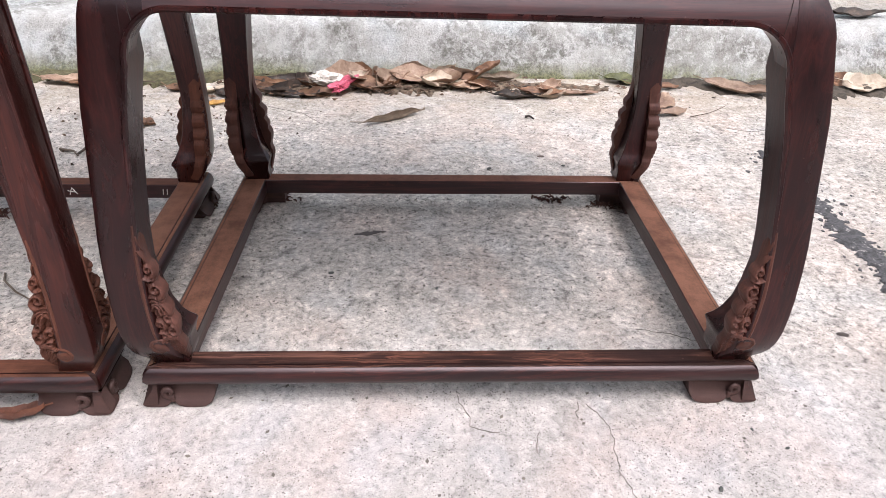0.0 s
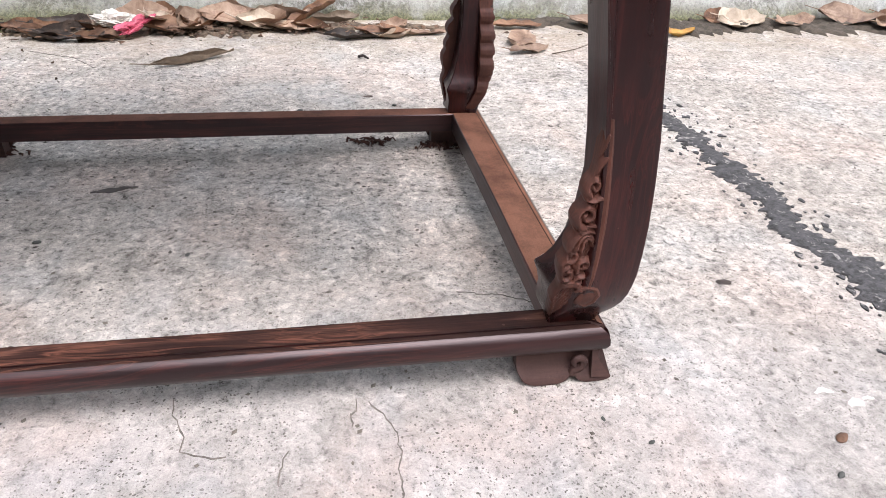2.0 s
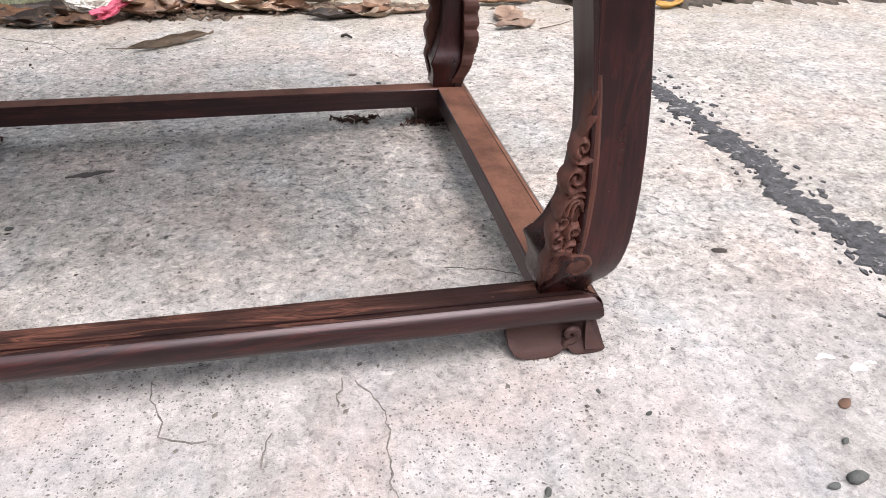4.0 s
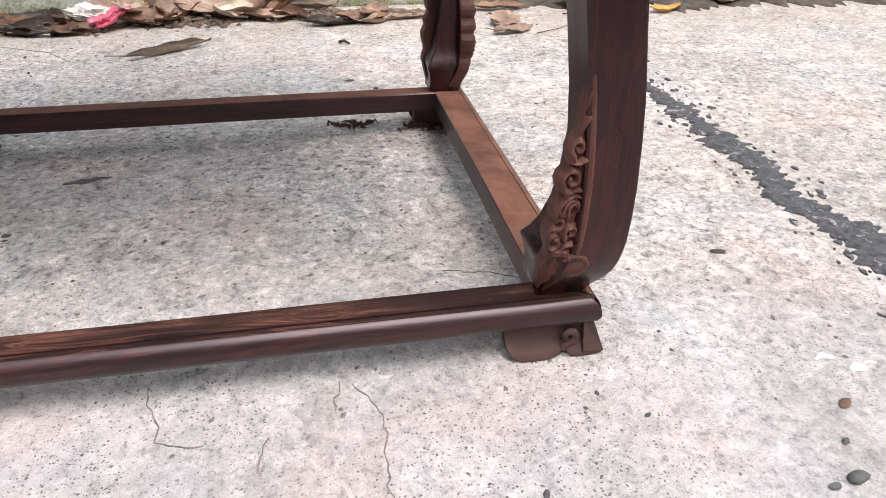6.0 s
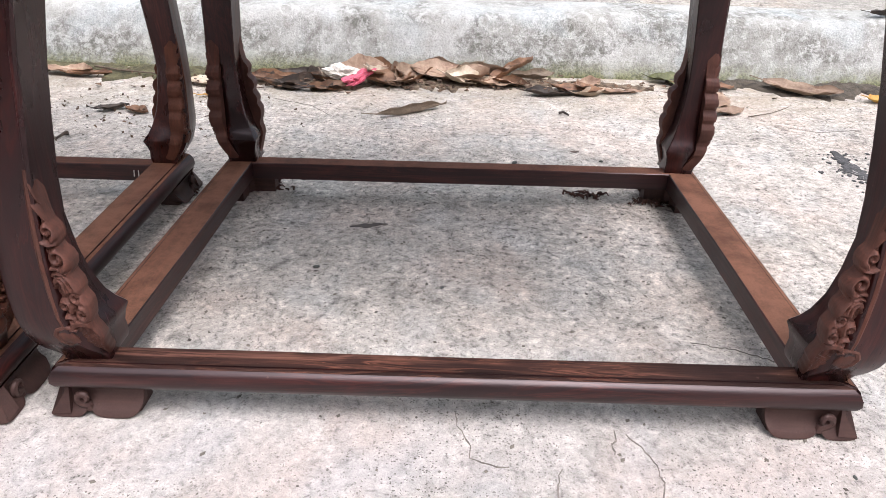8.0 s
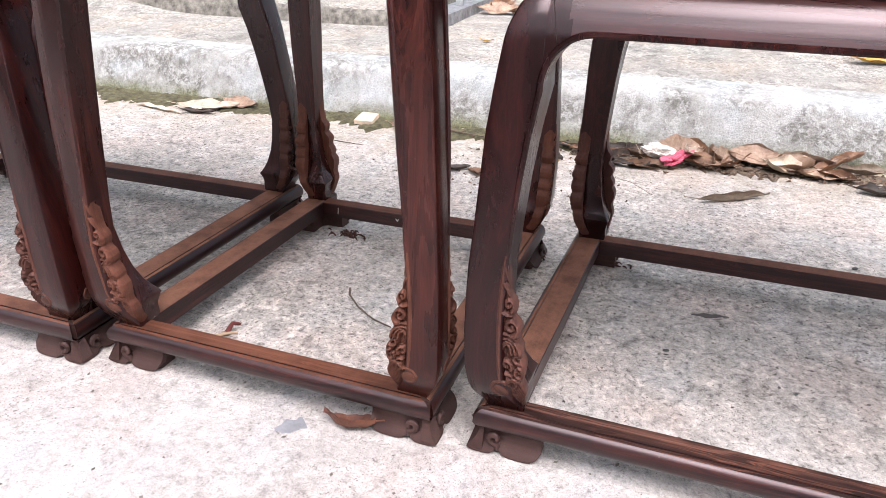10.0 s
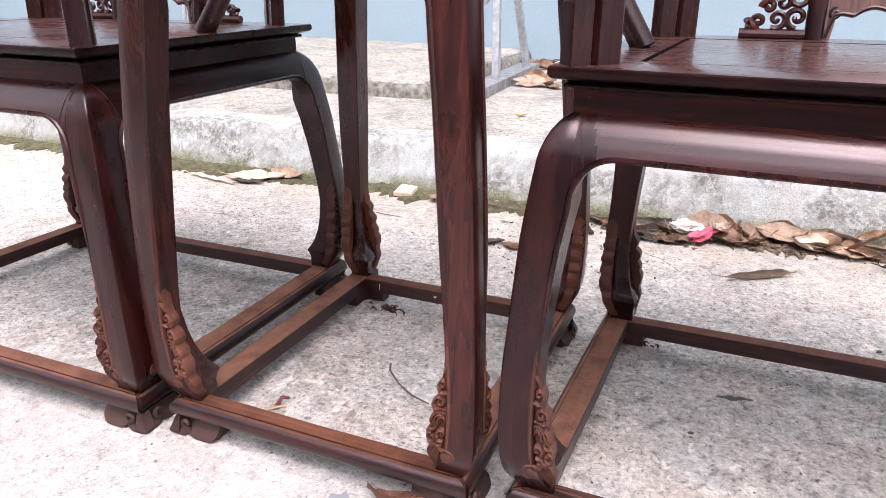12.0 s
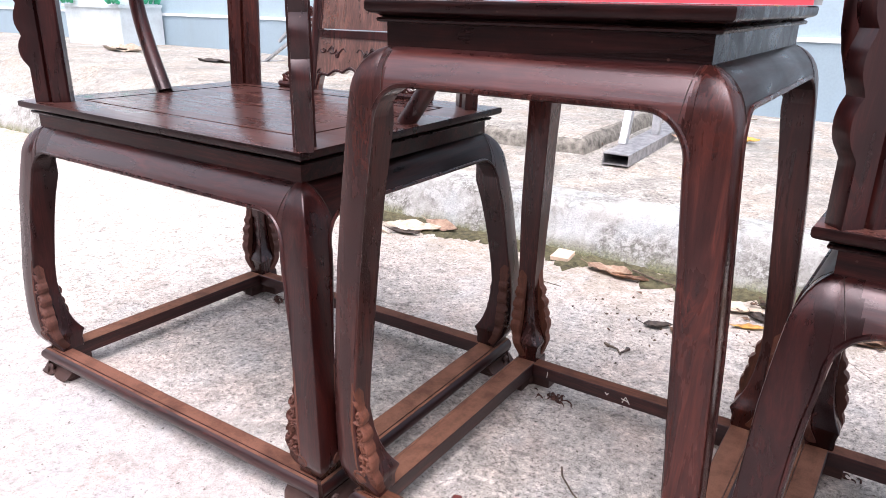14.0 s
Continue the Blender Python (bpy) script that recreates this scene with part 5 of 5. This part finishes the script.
T, B, K, Y, P, G, R = leaf_tan, leaf_brown, leaf_dark, leaf_yellow, leaf_pale, leaf_green, leaf_grey
NAMES = {T: "curled tan dry leaf on the concrete yard", B: "curled brown dry leaf on the concrete yard", K: "dark rotten leaf in the gutter by the step", Y: "yellowed fallen leaf on the concrete", P: "bleached pale leaf by the step", G: "damp greenish leaf by the step", leaf_rust: "small rust-brown leaf beside the table foot", R: "tightly rolled grey-brown leaf on the concrete yard"}
LEAVES = [
    # x, y, yaw, length, width, kind, curl, bend, tilt, roll
    (0.315, 1.055, -8, 0.165, 0.070, T, 0.45, 0.35, 0, 18), (0.385, 1.085, 160, 0.12, 0.05, T, 0.8, 0.5, 8, 30),
    (0.405, 1.02, -4, 0.115, 0.050, T, 0.35, 0.25, 0, -6), (0.445, 1.075, 38, 0.13, 0.05, B, 0.95, 0.2, -14, 0),
    (0.225, 1.035, 65, 0.12, 0.060, T, 0.6, 0.4, 0, 25), (0.262, 1.075, 55, 0.13, 0.045, B, 0.9, 0.3, -12, 0),
    (0.185, 1.01, 10, 0.11, 0.055, B, 0.6, 0.4, 0, 12), (0.125, 1.07, 30, 0.13, 0.07, T, 0.4, 0.3, 0, 25),
    (0.165, 1.09, -20, 0.09, 0.05, B, 0.5, 0.4, 10, 30), (0.07, 0.965, 14, 0.10, 0.04, B, 0.7, 0.3, 0, 8),
    (-0.005, 0.962, -12, 0.10, 0.035, K, 0.8, 0.3, 0, 5), (0.015, 0.995, 22, 0.12, 0.045, K, 0.7, 0.4, 0, 15),
    (-0.05, 1.01, 8, 0.11, 0.04, B, 0.8, 0.3, 0, 10), (-0.02, 1.04, 35, 0.10, 0.04, K, 0.7, 0.4, 0, 20),
    (0.05, 1.02, -15, 0.09, 0.04, B, 0.6, 0.4, 0, -8), (-0.10, 1.03, 5, 0.09, 0.03, K, 0.8, 0.3, 0, 0),
    (0.095, 0.985, 48, 0.08, 0.03, K, 0.7, 0.4, 0, 10), (0.03, 1.055, 70, 0.08, 0.04, K, 0.6, 0.5, 0, 20),
    (0.345, 1.03, 22, 0.10, 0.05, P, 0.6, 0.5, 10, 30), (0.29, 1.09, -30, 0.12, 0.055, T, 0.7, 0.5, -10, 35), (0.20, 1.06, 100, 0.10, 0.05, T, 0.7, 0.6, 0, 30), (0.44, 1.03, -25, 0.09, 0.035, B, 0.8, 0.4, 0, 10), (0.155, 1.04, 75, 0.11, 0.05, P, 0.7, 0.5, 15, 25),
    (0.49, 1.075, 15, 0.10, 0.04, R, 0.9, 0.4, 0, 15), (0.08, 1.00, -40, 0.09, 0.04, R, 0.7, 0.4, 8, 18), (-0.035, 0.985, 40, 0.08, 0.035, B, 0.7, 0.4, 10, 15), (0.60, 0.975, 25, 0.07, 0.03, R, 0.8, 0.4, 0, 10), (0.355, 1.085, 50, 0.10, 0.045, R, 0.9, 0.4, -12, 20),
    (0.245, 0.832, 33, 0.150, 0.034, R, 1.25, 0.20, 0, 10),
    (0.52, 0.968, 4, 0.11, 0.04, K, 0.8, 0.3, 0, 5), (0.575, 0.985, -6, 0.10, 0.045, B, 0.6, 0.4, 0, 15), (0.60, 1.02, 48, 0.09, 0.045, T, 0.7, 0.5, 0, 20), (0.66, 0.995, 2, 0.10, 0.025, T, 0.6, 0.2, 0, 0), (0.555, 1.00, -35, 0.07, 0.03, K, 0.6, 0.4, 0, 0),
    (0.790, 1.085, -14, 0.09, 0.05, G, 0.4, 0.3, 0, 10), (0.845, 0.945, 62, 0.11, 0.060, T, 0.3, 0.2, 0, 6), (0.838, 0.872, 18, 0.085, 0.032, T, 0.5, 0.3, 0, 5), (0.855, 1.04, -5, 0.11, 0.035, B, 0.6, 0.2, 0, 5),
    (1.045, 1.02, -30, 0.155, 0.055, T, 0.55, 0.3, 0, 12), (1.195, 0.985, 16, 0.075, 0.032, Y, 0.6, 0.5, 0, 8), (1.37, 1.055, 10, 0.13, 0.075, P, 0.35, 0.4, 0, 22), (1.34, 1.085, 12, 0.11, 0.05, B, 0.5, 0.4, 0, 34),
    (1.50, 1.055, 14, 0.12, 0.05, T, 0.5, 0.4, 0, 20), (1.66, 1.07, -22, 0.16, 0.075, T, 0.5, 0.4, 0, 20), (1.73, 1.03, 20, 0.13, 0.05, T, 0.6, 0.4, 0, 10), (1.80, 1.09, -8, 0.12, 0.05, B, 0.6, 0.4, 0, 25),
    (-0.142, 0.905, 25, 0.07, 0.018, Y, 0.5, 0.3, 0, 4), (-0.175, 0.985, 8, 0.09, 0.045, P, 0.4, 0.3, 0, 8), (-0.235, 0.99, -20, 0.08, 0.03, B, 0.7, 0.4, 0, 4), (-0.13, 0.96, -35, 0.06, 0.03, K, 0.5, 0.3, 0, 5),
    (-0.500, 1.035, -4, 0.12, 0.05, T, 0.5, 0.2, 0, 6), (-0.44, 1.015, 8, 0.09, 0.03, B, 0.6, 0.2, 0, 4), (-1.10, 1.02, 20, 0.17, 0.065, P, 0.4, 0.3, 0, 10), (-1.03, 1.07, -10, 0.13, 0.05, T, 0.5, 0.4, 0, 20), (-1.10, 0.975, 12, 0.10, 0.03, K, 0.7, 0.3, 0, 5),
    (-1.22, 0.965, -12, 0.20, 0.024, P, 0.9, 0.05, 0, 0), (-1.95, 1.13, 10, 0.12, 0.07, P, 0.4, 0.4, 0, 25), (-2.6, 1.05, 10, 0.12, 0.05, K, 0.6, 0.4, 0, 10), (-2.45, 1.08, -30, 0.10, 0.04, B, 0.6, 0.4, 0, 10),
    (-0.30, 0.80, 30, 0.06, 0.03, K, 0.5, 0.3, 0, 0), (-0.25, 0.79, -20, 0.05, 0.03, B, 0.5, 0.3, 0, 0),
    (-0.124, -0.016, 186, 0.058, 0.036, leaf_rust, 0.7, 0.8, 0, 30),
]
for i, (x, y, yaw, ln, wd, kind, curl, bend, tilt, roll) in enumerate(LEAVES):
    dry_leaf(x, y, yaw, ln, wd, kind, curl, bend, 0.004 if y > 1.0 else 0.0, tilt, roll, i + 3, NAMES[kind])
for i, (x, y, yaw, ln, wd, kind, curl, bend, roll, z) in enumerate([
    (-0.90, 1.74, 30, 0.15, 0.05, T, 0.6, 0.2, 5, 0.166), (-0.58, 2.02, 10, 0.17, 0.08, T, 0.5, 0.4, 20, 0.168), (-0.60, 2.10, 70, 0.15, 0.07, B, 0.6, 0.5, 30, 0.168), (-0.45, 2.14, -10, 0.13, 0.05, Y, 0.6, 0.4, 12, 0.169), (-0.66, 2.52, 20, 0.13, 0.06, B, 0.6, 0.5, 25, 0.170), (-0.50, 2.00, -40, 0.11, 0.05, T, 0.5, 0.4, 10, 0.168),
    (-0.80, 2.68, 5, 0.14, 0.05, B, 0.6, 0.4, 15, 0.171), (-0.58, 2.68, -12, 0.16, 0.04, P, 0.5, 0.2, 5, 0.171), (-0.38, 2.70, 12, 0.14, 0.04, P, 0.5, 0.2, 5, 0.171), (-0.72, 2.74, 30, 0.1, 0.05, K, 0.5, 0.4, 10, 0.171),
    (-0.46, 1.50, 40, 0.035, 0.016, Y, 0.3, 0.3, 0, 0.152), (0.55, 1.545, 8, 0.13, 0.05, Y, 0.6, 0.5, 15, 0.155), (0.69, 1.76, -30, 0.10, 0.05, B, 0.6, 0.4, 10, 0.163), (0.92, 1.83, 8, 0.14, 0.06, Y, 0.5, 0.4, 14, 0.164), (1.42, 1.24, 5, 0.16, 0.05, K, 0.6, 0.3, 6, 0.131), (1.3, 1.22, 15, 0.12, 0.04, K, 0.6, 0.3, 6, 0.131),
    (-3.45, 2.22, 5, 0.28, 0.07, K, 0.3, 0.1, 0, 0.265), (-4.40, 2.25, 8, 0.40, 0.14, P, 0.5, 0.2, 5, 0.279), (-4.45, 2.30, 60, 0.14, 0.08, K, 0.6, 0.4, 10, 0.279),
]):
    dry_leaf(x, y, yaw, ln, wd, kind, curl, bend, z, 0, roll, i + 90, "fallen " + ("yellow" if kind is Y else "dry brown") + " leaf on the concrete terrace")

# small leaf crumbs along the step
rnd = random.Random(17)
bm = bmesh.new()
for i in range(420):
    x, y = rnd.gauss(0.22, 0.28), rnd.gauss(1.02, 0.035)
    if rnd.random() < 0.25:
        x, y = rnd.gauss(-0.22, 0.12), rnd.gauss(0.80, 0.10)
    r = rnd.uniform(0.002, 0.005) if y < 0.93 else rnd.uniform(0.003, 0.010)
    a = rnd.uniform(0, 6.3)
    z0 = 0.004 + rnd.uniform(0, 0.008) * (y > 0.95)
    c = [Vector((x + r * k * math.cos(a + q), y + r * k * 0.6 * math.sin(a + q), z0 + rnd.uniform(-0.002, 0.004))) for q, k in ((0, 1), (1.3, 0.6), (2.6, 0.9), (4.0, 0.7), (5.2, 0.8))]
    vs = [bm.verts.new(q) for q in c] + [bm.verts.new(q - Vector((0, 0, 0.0006))) for q in c]
    bm.faces.new(vs[:5])
    bm.faces.new(vs[:4:-1])
    for k in range(5):
        bm.faces.new((vs[k], vs[(k + 1) % 5], vs[5 + (k + 1) % 5], vs[5 + k]))
tagged(finish("leaf_crumbs", bm, plain("leaf_crumb", (0.12, 0.075, 0.05), 0.9, 0, 0.8, 45, 0.3), smooth=False), "broken bits of dry leaf scattered along the step", "leaf litter", kind="stuff")

# crumpled sweet wrapper
wrap = thing("wrapper", "crumpled pink and white foil wrapper among dry leaves", "litter", at=pose(0.120, 1.000, 0.006))
for nm, mt, c, sz, turn, sd in (("pink_half", foil_pink, (0.006, -0.012, 0.010), (0.088, 0.036, 0.020), (0, -14, 50), 1), ("white_half", foil_white, (-0.034, 0.026, 0.008), (0.080, 0.055, 0.030), (0, 6, 30), 5)):
    bm = bmesh.new()
    bmesh.ops.create_icosphere(bm, subdivisions=4, radius=0.5)
    m4 = pose(*c, *turn)
    for v in bm.verts:
        k = 1 + 0.5 * ripple(v.co.x + sd, v.co.y, v.co.z, 2.6) - 0.35 * abs(ripple(v.co.x, v.co.y + sd, v.co.z, 6.5)) - 0.25 * abs(ripple(v.co.x, v.co.y, v.co.z + sd, 14))
        v.co = m4 @ Vector((v.co.x * sz[0] * k, v.co.y * sz[1] * k, (v.co.z + 0.3) * sz[2] * k))
        v.co.z = max(v.co.z, 0.0)
    part(nm, bm, mt, wrap, "crumpled " + ("pink" if sd == 1 else "white") + " foil")


def twig(pts, r, mat, label, name="twig"):
    bm = bmesh.new()
    fine = []
    for a, b in zip(pts, pts[1:]):
        fine += [Vector(a).lerp(Vector(b), i / 5) for i in range(5)]
    fine.append(Vector(pts[-1]))
    tube(bm, [p + Vector((0, 0, 0.0008 * ripple(p.x, p.y, 1, 90))) for p in fine], [r * (1 - 0.5 * i / len(fine)) for i in range(len(fine))], 6)
    return tagged(finish(name, bm, mat), label, "twig")


bark = plain("twig_bark", (0.13, 0.10, 0.075), 0.9, 0, 0.4, 80, 0.4)
twig([(-0.263, 0.252, 0.002), (-0.252, 0.230, 0.005), (-0.225, 0.204, 0.005), (-0.194, 0.186, 0.003), (-0.165, 0.178, 0.002)], 0.0017, bark, "thin bent grey-brown twig under the side table")
twig([(-0.362, 0.662, 0.002), (-0.345, 0.652, 0.004), (-0.330, 0.645, 0.006), (-0.318, 0.632, 0.002)], 0.0028, bark, "short dark curled twig behind the table")
twig([(-0.318, 0.668, 0.002), (-0.308, 0.650, 0.010), (-0.322, 0.636, 0.003)], 0.0035, leaf_dark, "short dark curled twig behind the table")
twig([(0.522, 0.850, 0.002), (0.528, 0.842, 0.006), (0.538, 0.836, 0.002)], 0.003, leaf_dark, "small black curled scrap on the yard", "scrap")
twig([(-0.70, 0.90, 0.001), (-0.62, 0.885, 0.002), (-0.56, 0.88, 0.001)], 0.0012, bark, "thin straight stem on the yard")
twig([(-0.45, 1.06, 0.012), (-0.38, 1.03, 0.012), (-0.30, 1.02, 0.01)], 0.0025, bark, "brown stem lying in the mossy gutter")
twig([(0.88, 0.86, 0.001), (0.93, 0.88, 0.003), (0.985, 0.93, 0.001)], 0.0010, bark, "thin curved stem on the yard")
red_scrap = plain("red_scrap", (0.16, 0.035, 0.03), 0.7, 0, 0.4, 80, 0.4)
twig([(-0.352, 0.086, 0.002), (-0.349, 0.098, 0.012), (-0.345, 0.108, 0.006)], 0.0035, red_scrap, "small dark red scrap under the side table", "scrap")
twig([(-0.362, 0.074, 0.002), (-0.352, 0.084, 0.004), (-0.341, 0.096, 0.002)], 0.0030, plain("tan_scrap", (0.45, 0.33, 0.22), 0.8, 0, 0.2, 60, 0.2), "small pale wood chip under the side table", "scrap")
bm = bmesh.new()
loft(bm, [[(-0.660, 1.025, 0.004 + h), (-0.612, 1.03, 0.004 + h), (-0.608, 1.065, 0.016 + h), (-0.652, 1.06, 0.018 + h)] for h in (0.0, 0.010)])
bevel_all(bm, 0.002)
tagged(finish("brick_chip", bm, plain("pale_chip", (0.66, 0.52, 0.40), 0.9, 0, 0.2, 60, 0.4)), "pale broken tile chip in the gutter", "rubble")

# shavings and cobweb fluff caught behind the feet
shav = plain("dark_shavings", (0.07, 0.028, 0.02), 0.9, 0, 0.5, 120, 0.4)


def fluff(x, y, sx, sy, n, seed):
    rnd = random.Random(seed)
    bm = bmesh.new()
    for i in range(n):
        cx, cy = x + rnd.gauss(0, sx), y + rnd.gauss(0, sy)
        a, l, c = rnd.uniform(0, 6.3), rnd.uniform(0.006, 0.016), rnd.uniform(-1, 1)
        pts = [(cx + math.cos(a + c * t) * l * t, cy + math.sin(a + c * t) * l * t, 0.001 + rnd.uniform(0, 0.006) * math.sin(3.1 * t)) for t in (0, 0.33, 0.66, 1)]
        tube(bm, pts, [0.0014, 0.0016, 0.0012, 0.0006], 4)
    return tagged(finish("shavings", bm, shav), "dark wood shavings caught behind the chair foot", "shavings", kind="stuff")


fluff(0.515, 0.475, 0.012, 0.005, 26, 1)
fluff(0.60, 0.455, 0.014, 0.007, 34, 2)
fluff(0.075, 0.47, 0.012, 0.006, 22, 3)
fluff(-0.355, 0.415, 0.014, 0.006, 24, 4)
fluff(-0.055, 0.44, 0.010, 0.006, 16, 5)
fluff(-1.04, 0.43, 0.012, 0.006, 18, 6)


# pebbles, flakes and paint flecks on the open concrete
pebble_mat = plain("dark_pebble", (0.075, 0.08, 0.075), 0.8, 0, 0.4, 90, 0.4)


def pebble(x, y, r, flat, yaw, mat, label, name="pebble"):
    bm = bmesh.new()
    bmesh.ops.create_icosphere(bm, subdivisions=2, radius=1.0)
    ca, sa = math.cos(radians(yaw)), math.sin(radians(yaw))
    for v in bm.verts:
        k = 1 + 0.25 * ripple(v.co.x + x * 40, v.co.y, v.co.z + y * 40, 1.3)
        a, b = v.co.x * r * 1.5 * k, v.co.y * r * 0.85 * k
        v.co = Vector((x + a * ca - b * sa, y + a * sa + b * ca, (v.co.z * k + 0.72) * r * flat))
    return tagged(finish(name, bm, mat), label, name, "loose pebbles" if name == "pebble" else "")


for x, y, r, yaw in ((0.767, -0.138, 0.0054, 10), (0.780, -0.110, 0.0024, 40), (0.749, -0.141, 0.0030, 0), (0.575, -0.115, 0.0026, 70), (0.663, -0.065, 0.0018, 20), (0.637, -0.039, 0.0016, 100), (0.420, 0.592, 0.0034, 30), (0.171, 0.255, 0.0028, 15), (0.315, 0.218, 0.0020, 60), (0.557, 0.608, 0.0026, 0)):
    pebble(x, y, r, 0.6, yaw, pebble_mat, "small dark grey pebble on the concrete yard")
for x, y, r, yaw in ((0.819, 0.117, 0.0052, -10), (0.522, 0.649, 0.0050, 5)):
    pebble(x, y, r, 0.18, yaw, leaf_dark, "flat dark flake on the concrete yard", "flake")
pebble(0.803, -0.079, 0.0045, 0.25, 35, leaf_brown, "small brown wood chip on the concrete yard", "chip")
pebble(0.950, 0.183, 0.0042, 0.3, 20, chalk_mat, "small white stone on the tar joint", "stone")
for i, (x, y, w) in enumerate(((0.821, -0.034, 0.009), (0.838, -0.050, 0.007), (0.852, -0.044, 0.006))):
    ragged_strip("paint_fleck", [(x - w, y), (x, y + 0.002), (x + w, y - 0.002)], [w * 0.3, w, w * 0.3], chalk_mat, "thin white paint fleck on the concrete", 0.0006, 0, 60 + i, "paint fleck", 0.8, step=0.002)
